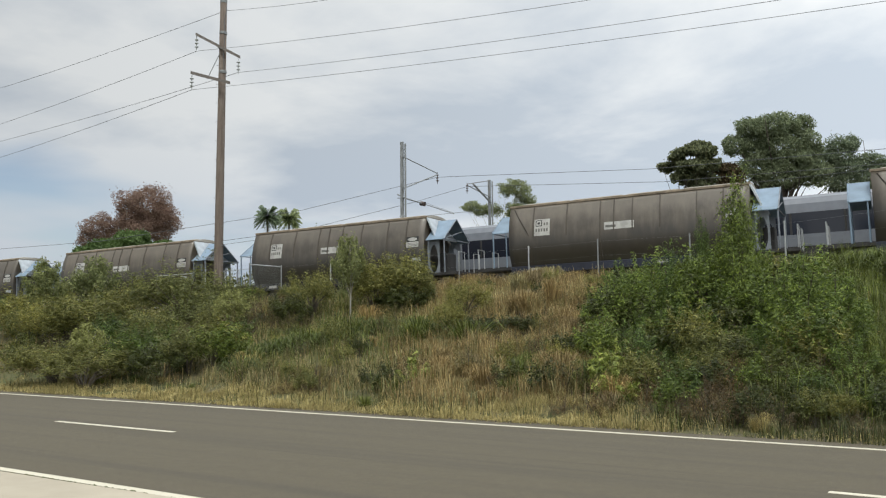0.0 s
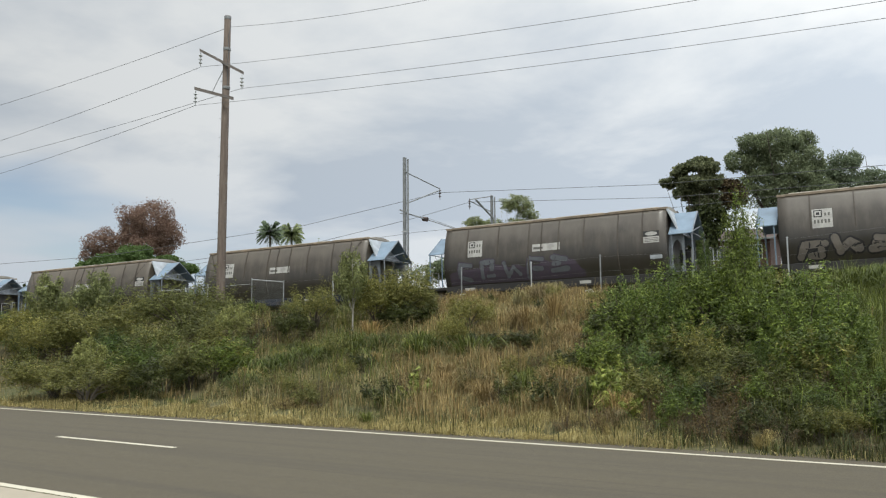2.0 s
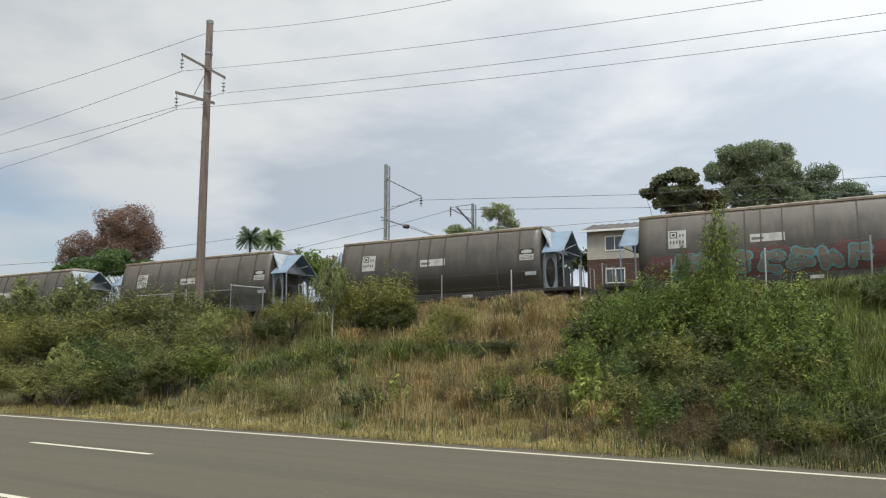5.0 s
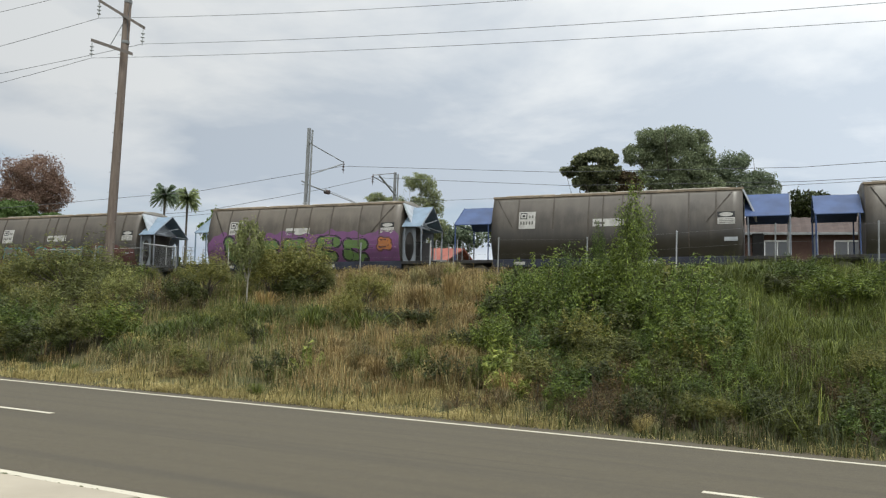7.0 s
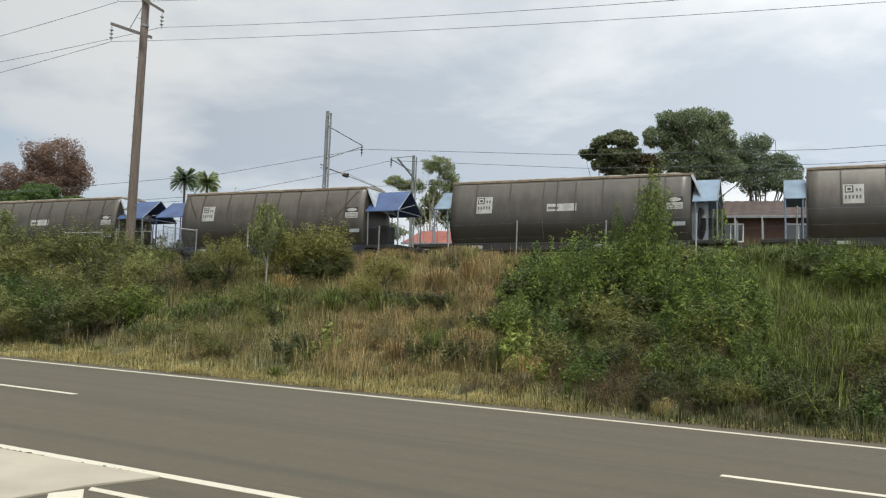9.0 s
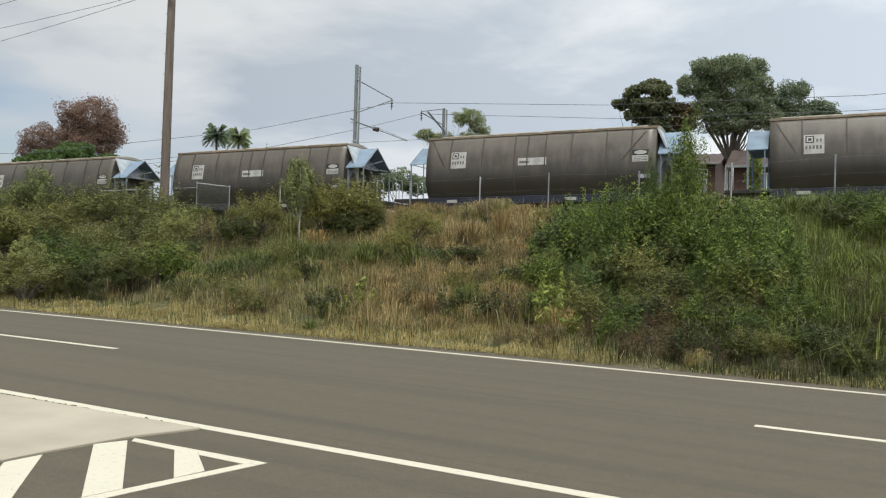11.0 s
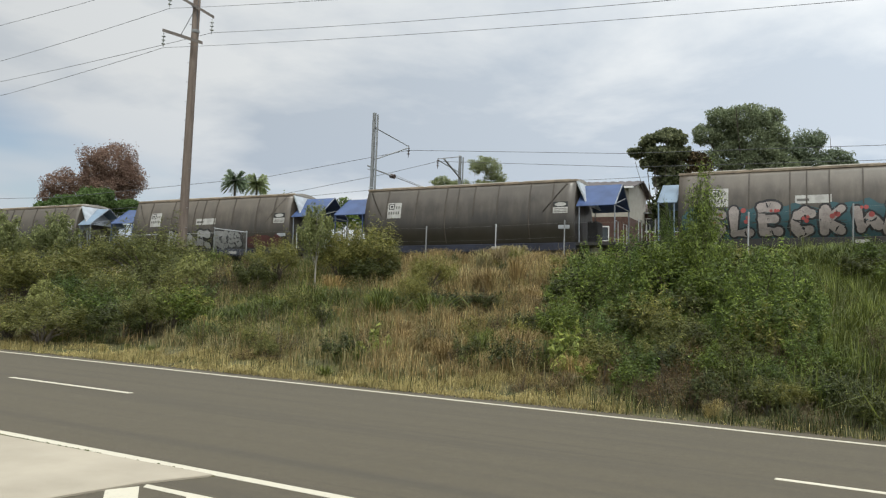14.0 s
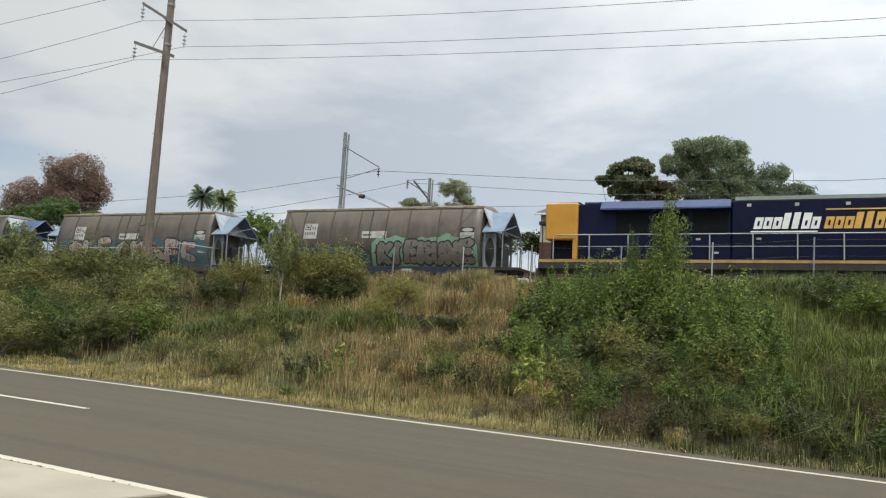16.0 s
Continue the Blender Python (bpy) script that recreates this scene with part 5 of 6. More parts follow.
build_tree("broadleaf_tree", 17.6, 62, crown(17.6, 62, (19.1, 10.35, 0.7, 0.28), (18.6, 10.8, 0.55, 0.22), (17.9, 11.2, 0.85, 0.28), (17.2, 11.6, 0.65, 0.24), (16.8, 11.05, 0.7, 0.32), (17.7, 10.1, 0.95, 0.42), (16.7, 10.3, 0.7, 0.42), (18.5, 9.6, 0.55, 0.28), (17.3, 9.4, 1.0, 0.42), (17.2, 8.6, 1.0, 0.6), full=1.15),
           LEAF_MID, BARK, 13000, 0.20, "dark flat-topped tree with layered leaf clumps", 0.12, 0.7, seed=15, openness=0.7)
build_tree("coral_tree", 15.9, 64, crown(15.9, 64, (15.8, 9.9, 0.8, 0.4), (15.3, 9.2, 0.9, 0.7)), LEAF_DEAD, BARK, 4000, 0.2, "small tree with dry russet leaves", 0.16, seed=16)
build_tree("slender_gum_tree", 29.7, 78, crown(29.7, 78, (29.35, 9.35, 0.75, 0.36), (29.9, 9.1, 0.4, 0.35), (28.7, 8.75, 0.55, 0.55), (28.1, 7.8, 0.42, 0.8), (29.2, 7.8, 0.7, 0.55), (32.25, 8.1, 0.55, 0.26), (31.5, 7.9, 0.6, 0.3), (30.8, 7.9, 0.6, 0.3), full=1.2),
           LEAF_GUM, BARK_PALE, 11000, 0.17, "thin pale-barked gum tree with sparse crown", 0.11, 0.4, seed=17, openness=1.0)
build_tree("garden_tree", 42.0, 80, crown(42.0, 80, (42.2, 5.6, 1.2, 0.9), (41.2, 5.0, 1.0, 0.8)), LEAF_HEDGE, BARK, 2600, 0.34, "rounded green garden tree", 0.18, seed=18)
build_tree("garden_tree", 40.2, 88, crown(40.2, 88, (40.2, 5.4, 1.3, 0.8)), LEAF_RED, BARK, 1900, 0.34, "small red-leaved garden tree", 0.15, seed=19)
build_tree("garden_tree", 26.0, 84, crown(26.0, 84, (26.2, 5.8, 1.3, 0.9), (27.6, 5.6, 1.0, 0.8)), LEAF_GUM, BARK, 2600, 0.34, "rounded grey-green garden tree", 0.18, seed=20)
build_tree("garden_tree", 17.2, 58, crown(17.2, 58, (17.2, 6.6, 1.1, 1.2), (16.6, 8.0, 0.9, 1.0)), LEAF_DARK, BARK, 3600, 0.28, "dark dense tree in a back garden", 0.15, seed=21)
for i, az in enumerate((36.5, 45.2, 47.6, 50.2, 52.6, 55.6, 58.4, 61.0)):
    build_tree("garden_tree", az, 74, crown(az, 74, (az, 2.7, 1.2, 0.8), (az - 0.9, 2.4, 0.9, 0.6), (az + 1.0, 2.3, 0.9, 0.6)), (LEAF_GUM, LEAF_DARK, LEAF_MID)[i % 3], BARK, 900, 0.42, "low rounded tree in the gardens beyond the tracks", 0.12, seed=24 + i)
build_tree("garden_tree", 38.4, 86, crown(38.4, 86, (38.6, 6.0, 1.0, 0.7), (37.6, 5.3, 1.0, 0.7), (39.3, 5.2, 0.9, 0.6)), LEAF_HEDGE, BARK, 4200, 0.28, "leafy green garden tree beyond the tracks", 0.16, seed=50)
build_tree("garden_tree", 33.8, 90, crown(33.8, 90, (34.2, 5.0, 1.3, 0.7), (32.6, 4.8, 1.2, 0.6), (35.4, 4.6, 1.0, 0.5)), LEAF_GUM, BARK, 4200, 0.30, "grey-green garden tree beyond the tracks", 0.16, seed=51)
build_tree("garden_tree", 29.0, 82, crown(29.0, 82, (29.4, 6.6, 0.9, 0.8), (28.2, 6.2, 0.9, 0.8), (30.4, 5.8, 0.9, 0.6)), LEAF_GUM, BARK, 4200, 0.26, "thin grey-green tree behind the slender gum", 0.14, seed=52)
build_tree("garden_tree", 23.4, 92, crown(23.4, 92, (23.6, 6.0, 1.2, 0.6), (22.3, 5.8, 1.0, 0.5)), LEAF_DARK, BARK, 3600, 0.30, "dark rounded tree behind the houses", 0.16, seed=53)
build_tree("creeper_covered_tree", 10.93, 52, crown(10.93, 52, (10.92, 7.2, 0.32, 0.6), (10.88, 6.3, 0.42, 0.7), (10.96, 5.4, 0.5, 0.6)), LEAF_BRIGHT, BARK, 1500, 0.16, "slim leafy column of a creeper-covered tree", 0.08, seed=40)
build_tree("garden_tree", 3.6, 84, crown(3.6, 84, (4.4, 8.0, 1.3, 0.8), (3.0, 7.6, 1.3, 0.8), (5.6, 7.6, 1.0, 0.6)), LEAF_DARK, BARK, 4000, 0.36, "dark rounded tree behind a house", 0.2, seed=22)


def build_palm(az, r, h, seed):
    rng = np.random.default_rng(seed)
    x, y = polar(az, r)
    z = float(land(x, y))
    palm = empty("palm_tree", pose(x, y, z), "tall slender palm with a round head of fronds", "palm", "palms behind the railway")
    bm = bmesh.new()
    path_tube(bm, [(0, 0, -0.5), (0.1, 0, h * 0.5), (0, 0, h)], [0.2, 0.11, 0.13], 9)
    part("trunk", bm, BARK, palm)
    vs, fs = [], []
    for i in range(110):
        a, lift = rng.uniform(0, 2 * math.pi), rng.uniform(-0.95, 1.45)
        out = np.array([math.cos(a), math.sin(a), 0.0])
        side = np.array([-math.sin(a), math.cos(a), 0.0])
        L = rng.uniform(1.25, 1.75)
        for j in range(16):
            u = (j + 1) / 17
            p = out * L * u * math.cos(lift * 0.8) + np.array([0, 0, math.sin(lift) * L * u - 0.35 * u * u])
            for s in (-1, 1):
                tip = p + side * s * 0.30 * (1 - 0.5 * u) + out * 0.22 + np.array([0, 0, -0.22])
                w = out * 0.075
                k = len(vs)
                vs += [p - w, p + w, tip]
                fs.append((k, k + 1, k + 2))
    mesh_np("fronds", np.array(vs) + np.array([0, 0, h]), fs, LEAF_PALM, palm)


build_palm(45.75, 100, up_at(7.42, 100) - float(land(*polar(45.85, 100))), 31)
build_palm(44.36, 104, up_at(7.36, 104) - float(land(*polar(44.4, 104))), 32)


def build_house(az, r, turn, width, depth, eave, ridge, wall, tiles, label, storeys=1, windows=3):
    """A house with a tiled gable roof; its long side faces the railway."""
    x, y = polar(az, r)
    z = float(land(x, y)) - 0.2
    house = empty("house", pose(x, y, z, 0, 0, turn), label, "house", "houses behind the railway")
    w, d, e, g = width / 2, depth / 2, eave, ridge
    bm = bmesh.new()
    loft(bm, [[(a, -d, 0), (a, -d, e), (a, 0, g - 0.12), (a, d, e), (a, d, 0)] for a in (-w, w)])
    bmesh.ops.recalc_face_normals(bm, faces=bm.faces)
    part("wall", bm, wall, house)
    if storeys == 2:
        bm = bmesh.new()
        box(bm, -w - 0.006, w + 0.006, -d - 0.006, d + 0.006, 0, e - 2.6)
        part("lower_wall", bm, BRICK, house, "red-brick lower storey")
    for s in (-1, 1):
        bm = bmesh.new()
        n = int(width / 0.6)
        a0, a1 = -w - 0.5, w + 0.5
        over = 0.55
        slope = (g - e) / d
        ze = e - over * slope
        # rolls of tiles run down the slope
        cols = []
        for i in range(n * 4 + 1):
            a = a0 + (a1 - a0) * i / (n * 4)
            t = 0.03 * math.sin(i * math.pi / 2) + 0.05
            cols.append([bm.verts.new((a, s * (d + over), ze + t)), bm.verts.new((a, 0, g + t)), bm.verts.new((a, 0, g - 0.08)), bm.verts.new((a, s * (d + over), ze - 0.06))])
        for p, q in zip(cols, cols[1:]):
            for j in range(4):
                bm.faces.new((p[j], q[j], q[(j + 1) % 4], p[(j + 1) % 4]))
        bm.faces.new(cols[0][::-1])
        bm.faces.new(cols[-1])
        bmesh.ops.recalc_face_normals(bm, faces=bm.faces)
        roof = part("roof", bm, tiles, house)
        bm = bmesh.new()
        box(bm, a0, a1, *(sorted((s * (d + over), s * (d + over + 0.12)))), ze - 0.10, ze + 0.06, 0.01)
        part("gutter", bm, GALV_DARK if wall is BRICK else TRIM_WHITE, roof)
    for f in range(storeys):
        for i in range(windows):
            cx = -w + width * (i + 0.5) / windows
            z0 = e - 1.9 - (storeys - 1 - f) * 2.8
            win = bmesh.new()
            for (xa, xb, za, zb) in ((cx - 0.85, cx + 0.85, z0 + 1.2, z0 + 1.3), (cx - 0.85, cx + 0.85, z0, z0 + 0.08), (cx - 0.85, cx - 0.77, z0, z0 + 1.3), (cx + 0.77, cx + 0.85, z0, z0 + 1.3), (cx - 0.03, cx + 0.03, z0, z0 + 1.3)):
                box(win, xa, xb, -d - 0.05, -d + 0.02, za, zb)
            wob = part("window", win, TRIM_WHITE, house)
            pane = bmesh.new()
            box(pane, cx - 0.77, cx + 0.77, -d - 0.02, -d - 0.004, z0 + 0.08, z0 + 1.2)
            part("pane", pane, GLASS, wob)
    return house


def house_at(az, r, el_eave, el_ridge, **kw):
    z = float(land(*polar(az, r))) - 0.2
    return build_house(az, r, kw.pop("turn", 6.8), eave=up_at(el_eave, r) - z, ridge=up_at(el_ridge, r) - z, **kw)


house_at(6.2, 66, 6.05, 7.25, width=13, depth=8, wall=BRICK, tiles=TILE_BROWN, label="red-brick bungalow with a brown tiled roof and white windows", windows=3)
house_at(20.9, 78, 7.70, 8.35, width=4.9, depth=7, wall=RENDER_WALL, tiles=TILE_DARK, label="two-storey house, pale above and brick below, with a dark low roof", storeys=2, windows=1)
house_at(28.2, 72, 4.0, 4.9, width=4.5, depth=7, wall=BRICK, tiles=TILE_ORANGE, label="low brick house with a bright orange tiled roof", windows=2)
house_at(16.0, 84, 6.2, 7.0, width=9, depth=8, wall=BRICK, tiles=TILE_BROWN, label="brick house with a brown tiled roof", windows=3)
house_at(-3.0, 70, 6.2, 7.2, width=12, depth=8, wall=BRICK, tiles=TILE_BROWN, label="brick house with a brown tiled roof", windows=3)

# ---------------------------------------------------------------- scrub on the bank


def leaf_tris(centres, normals, size, rng, narrow):
    """Small three-cornered leaves that face roughly the given normals."""
    n = len(centres)
    nn = normals / np.linalg.norm(normals, axis=1)[:, None]
    d = np.cross(nn, rng.normal(size=(n, 3)))
    d /= np.linalg.norm(d, axis=1)[:, None]
    e = np.cross(nn, d)
    s = size * rng.uniform(0.6, 1.4, n)[:, None]
    v = np.stack([centres - d * s * 0.4 + e * s * narrow * 0.5, centres - d * s * 0.4 - e * s * narrow * 0.5, centres + d * s * 0.6], 1)
    return v.reshape(-1, 3), np.arange(3 * n).reshape(n, 3)


def make_bush(name, seed, material, leaves, size, narrow, label, lobes=22, loose=0.12, tall=1.5):
    """A bush about one metre high and wide: leafy lobes round a hollow, shaded middle, on branching stems."""
    rng = np.random.default_rng(seed)
    ob = empty(name, Matrix(), label, "shrub")
    bm = bmesh.new()
    pts, nor = [], []
    for i in range(lobes):
        u = rng.normal(size=3)
        u[2] = abs(u[2]) * 0.9 - 0.12
        u /= np.linalg.norm(u)
        far = rng.uniform(0.55, 1.0)
        c = u * np.array([0.41, 0.41, 0.44]) * far + np.array([0, 0, 0.40])
        rad = rng.uniform(0.07, 0.15)
        if i % 3 == 0:
            path_tube(bm, [(0, 0, -0.08), (c[0] * 0.3, c[1] * 0.3, c[2] * 0.55), tuple(c)], [0.012, 0.008, 0.003], 5)
        m = leaves // lobes
        d = rng.normal(size=(m, 3)) + 0.45 * u + np.array([0, 0, 0.35])
        d /= np.linalg.norm(d, axis=1)[:, None]
        k = rng.normal(size=(3, 3)) * 3.0
        lump = 1 + 0.12 * np.sin(d @ k.T + rng.uniform(0, 6, 3)).sum(1)
        r = rad * lump * rng.uniform(0.35, 1.0, m) ** 0.4 * np.where(rng.uniform(0, 1, m) < loose, rng.uniform(1.0, 1.5, m), 1.0)
        p = c + d * r[:, None] * np.array([1.0, 1.0, tall])
        spray = rng.uniform(0, 1, m) < 0.22          # shoots that stand out of the lobe
        p[spray] = c + (u * 0.5 + np.array([0, 0, 1.0])) * (rad * rng.uniform(0.6, 2.3, spray.sum()))[:, None] + rng.normal(0, 0.022, (spray.sum(), 3))
        pts.append(p)
        nor.append(d + np.array([0, 0, 0.5]) + rng.normal(0, 0.55, (m, 3)))
    tagged(part("branchwork", bm, BARK, ob), kind="stuff")
    p, q = np.concatenate(pts), np.concatenate(nor)
    keep = p[:, 2] > 0.0
    mesh_np("foliage", *leaf_tris(p[keep], q[keep], size, rng, narrow), material, ob)
    return ob


def make_shoots(name, seed, material, bark, leaves, size, narrow, label, tall=False, clump=0.05, shoots=34, bare=0.05, spread=0.5):
    """A shrub or sapling about one metre high: upright shoots with leaves set along them."""
    rng = np.random.default_rng(seed)
    ob = empty(name, Matrix(), label, "shrub")
    bm = bmesh.new()
    pts, nor = [], []
    for i in range(shoots):
        a = rng.uniform(0, 2 * math.pi)
        q = spread * math.sqrt(rng.uniform(0, 1))
        end = np.array([q * math.cos(a), q * math.sin(a), 1.05 * (1 - 0.75 * (q / spread) ** 2) * rng.uniform(0.72, 1.08)])
        if bare > 0.3:                # a crown on bare stems
            end[2] = 0.60 + 0.42 * end[2]
        if tall:
            base = np.array([0.02 * math.cos(a), 0.02 * math.sin(a), end[2] * rng.uniform(bare, max(0.55, bare + 0.25))])
            end[2] = max(end[2], base[2] + 0.18)
        else:
            base = np.array([0.35 * q * math.cos(a), 0.35 * q * math.sin(a), -0.05])
        mid = (base + end) / 2 + np.array([*rng.normal(0, 0.03, 2), 0.10 * (end[2] - base[2])])
        if i % 4 == 0:
            twig = bmesh.new() if tall else bm
            path_tube(twig, [base, mid, end], [0.008, 0.005, 0.002], 4)
            if tall:
                part("branch", twig, bark, ob)
        m = leaves // shoots
        u = rng.uniform(0.15, 1.0, m) ** 0.75
        p = ((1 - u) ** 2)[:, None] * base + (2 * u * (1 - u))[:, None] * mid + (u ** 2)[:, None] * end
        off = rng.normal(0, clump, (m, 3)) * (1.15 - 0.75 * u)[:, None]
        pts.append(p + off)
        out = off / (np.linalg.norm(off, axis=1)[:, None] + 1e-6)
        nor.append(out + np.array([0.6 * math.cos(a) * q / spread, 0.6 * math.sin(a) * q / spread, 0.6]) + rng.normal(0, 0.5, (m, 3)))
    if tall:
        path_tube(bm, [(0, 0, -0.1), (0.015, 0, 0.4), (0, 0.01, 0.92)], [0.018, 0.013, 0.004], 6)
    stem = part("trunk" if tall else "branchwork", bm, bark, ob)
    if not tall:
        tagged(stem, kind="stuff")
    mesh_np("foliage", *leaf_tris(np.concatenate(pts), np.concatenate(nor), size, rng, narrow), material, ob)
    return ob


def make_tuft(name, seed, material, count, width, arch, label):
    """A tuft of grass about one metre high and wide: thin blades that rise together and arch outwards."""
    rng = np.random.default_rng(seed)
    ob = empty(name, Matrix(), label, "grass tuft")
    a, turn = rng.uniform(0, 2 * np.pi, count), rng.normal(0, 0.6, count)
    foot = 0.22 * np.sqrt(rng.uniform(0, 1, count))
    h = rng.uniform(0.45, 1.05, count)
    reach = np.abs(rng.normal(0, arch, count)) + 0.06
    out = np.stack([np.cos(a), np.sin(a), 0 * a], 1)
    side = np.stack([-np.sin(a + turn), np.cos(a + turn), 0 * a], 1) * (width * rng.uniform(0.6, 1.3, count))[:, None]
    up = np.array([0, 0, 1.0])
    b = out * foot[:, None] - up * 0.05
    m1 = b + out * (reach * 0.28)[:, None] + up * (h * 0.62)[:, None]
    m2 = b + out * (reach * 0.70)[:, None] + up * (h * 0.95)[:, None]
    tip = b + out * (reach * 1.15)[:, None] + up * (h * np.clip(1.05 - 0.8 * reach, 0.35, 1.1))[:, None]
    v = np.stack([b - side, b + side, m1 - side * 0.9, m1 + side * 0.9, m2 - side * 0.6, m2 + side * 0.6, tip], 1).reshape(-1, 3)
    k = 7 * np.arange(count)[:, None]
    mesh_np("grass_blade_stuff", v, np.concatenate([k + [0, 1, 3], k + [0, 3, 2], k + [2, 3, 5], k + [2, 5, 4], k + [4, 5, 6]]), material, ob)
    return ob


SHRUBS = {
    "wattle": [make_bush("wattle_bush", s, LEAF_OLIVE, 11000, 0.031, 0.36, "rounded fine-leaved olive wattle bush on the bank", 52, 0.22, 1.0) for s in (41, 42)],
    "olive": [make_bush("olive_shrub", s, LEAF_OLIVE, 9000, 0.036, 0.36, "loose olive green shrub on the bank", 44, 0.3, 1.4) for s in (52, 53)],
    "green": [make_bush("green_shrub", s, LEAF_GREEN, 7000, 0.044, 0.42, "leafy mid-green shrub on the bank", 44, 0.3, 1.4) for s in (44, 45)],
    # dark leaves stand in for shade where the scrub has hollows
    "dark": [make_bush("dark_shrub", s, LEAF_DARK, 6000, 0.046, 0.42, "dark green shrub, often standing in for a shaded hollow of the bank", 34, 0.3, 1.3) for s in (43,)],
    "feather": [make_shoots("feathery_shrub", s, LEAF_FEATHER, BARK, 10500, 0.034, 0.32, "large feathery yellow-green bush on the bank", clump=0.036, shoots=84) for s in (59, 60)],
    "bright": [make_shoots("bright_shrub", s, LEAF_BRIGHT, BARK, 900, 0.115, 0.42, "bright yellow-green young weed near the verge", clump=0.06, shoots=14) for s in (46, 61)],
    "dead": [make_shoots("dry_shrub", s, LEAF_DEAD, BARK, 1500, 0.062, 0.16, "half-dead brown weedy shrub", clump=0.06, shoots=44) for s in (47, 62)],
    "scrub": [make_shoots("scrubby_weed", s, LEAF_SCRUB, BARK, 1600, 0.062, 0.18, "brown-green twiggy weed among dry grass", clump=0.055, shoots=40) for s in (76, 77)],
    "tall": [make_shoots("slender_sapling", s, LEAF_GREEN, BARK, 13000, 0.028, 0.34, "slender feathery sapling standing above the scrub", True, 0.065, 60, spread=0.36) for s in (48,)],
    "young": [make_shoots("young_gum", s, LEAF_YOUNG, BARK_PALE, 5200, 0.040, 0.45, "young gum sapling with pale thin stems", True, 0.065, 26, 0.36, 0.40) for s in (49, 63)],
    "weed": [make_tuft("weedy_clump", s, REED, 300, 0.010, 0.42, "clump of long green grass among dry grass") for s in (50, 51)],
    "tussock": [make_tuft("grass_tussock", s, STRAW, 290, 0.009, 0.26, "pale dry grass tussock on the bank") for s in (56, 57)],
    "rust": [make_tuft("russet_tussock", s, RUSSET, 300, 0.009, 0.24, "feathery russet grass tussock on the bank") for s in (58, 64)],
    "midolive": [make_bush("olive_shrub", s, LEAF_OLIVE, 4000, 0.048, 0.36, "ragged olive green shrub on the bank", 32, 0.3, 1.4) for s in (71, 72)],
    "midgreen": [make_bush("green_shrub", s, LEAF_GREEN, 4000, 0.050, 0.40, "ragged leafy green shrub on the bank", 32, 0.3, 1.4) for s in (73, 74)],
    "midfeather": [make_shoots("feathery_shrub", s, LEAF_FEATHER, BARK, 5000, 0.048, 0.30, "feathery yellow-green shrub on the bank", clump=0.04, shoots=52) for s in (75,)],
    "lowolive": [make_bush("olive_shrub", s, LEAF_OLIVE, 2200, 0.066, 0.34, "low olive green shrub among the grass", 22, 0.3, 1.4) for s in (65, 66)],
    "lowgreen": [make_bush("green_shrub", s, LEAF_GREEN, 2200, 0.068, 0.40, "low leafy green shrub among the grass", 22, 0.3, 1.4) for s in (67, 68)],
    "lowdark": [make_bush("dark_shrub", s, LEAF_DARK, 1800, 0.070, 0.40, "low dark green shrub among the grass", 20, 0.3, 1.3) for s in (69,)],
}
_first = set()


def plant(kind, x, y, h, w, rng, sink=0.05):
    src = SHRUBS[kind][rng.integers(0, len(SHRUBS[kind]))]
    m = pose(x, y, float(land(x, y)) - sink, 0, 0, rng.uniform(0, 360))
    if src.name in _first:
        ob = copy_thing(src, m)
    else:
        _first.add(src.name)
        ob = src
        ob.matrix_basis = m
    ob.scale = (w, w, h)
    return ob


prng = np.random.default_rng(77)
# plants that stand out: kind, place on the plan, height, width
LEFT_SCRUB = (
    ("wattle", -25.5, 20.7, 2.2, 3.1), ("wattle", -30.8, 22.8, 1.5, 2.4), ("olive", -22.6, 19.3, 1.5, 2.4), ("olive", -27.1, 18.1, 1.7, 2.7), ("wattle", -29.4, 18.3, 1.7, 2.6),
    ("olive", -33.8, 19.7, 1.8, 3.2), ("young", -31.6, 21.2, 3, 2), ("young", -31.8, 19.1, 3, 1.9), ("young", -21, 13.9, 1.5, 1.1), ("young", -21.2, 19.1, 1.6, 1.3),
    ("green", -20.1, 14.7, 1.2, 1.3), ("green", -17.9, 15.5, 1, 1.4), ("green", -24.8, 17.2, 1.2, 1.2), ("olive", -20.2, 13.3, 1, 2), ("olive", -22.1, 13.6, 1, 2.1),
    ("dark", -18.3, 14.2, 0.9, 1.4), ("olive", -18, 14.8, 1.1, 1.4), ("dead", -22.5, 20.7, 1.6, 1), ("dead", -19.3, 17.5, 1.2, 1.1),
)
POLE_SCRUB = (
    ("dead", -22.1, 22, 1, 1.5), ("dead", -20.6, 19.8, 1, 1.2), ("wattle", -20.9, 22.6, 1.6, 1.6), ("dark", -20.6, 21.2, 1.1, 1.3), ("wattle", -18, 23.7, 1.9, 2.5),
    ("wattle", -18.4, 23, 1.7, 2), ("wattle", -17.8, 24.5, 1.3, 1.2), ("dark", -17, 22.8, 0.9, 1.8), ("young", -18.5, 21.8, 2.7, 1.4), ("weed", -15.8, 19.1, 0.7, 1.7),
    ("weed", -13.8, 18.7, 0.8, 1.7), ("weed", -13.2, 18.9, 0.6, 1.3), ("weed", -16.4, 18.3, 0.7, 1.4), ("dead", -13.2, 14.6, 0.5, 0.9), ("dead", -12.6, 13.7, 0.3, 0.7),
    ("tussock", -17.2, 16.1, 0.6, 0.6), ("bright", -10.6, 15, 0.6, 0.6), ("weed", -17, 17, 0.7, 1.8), ("weed", -17, 17.9, 0.7, 1.7),
)
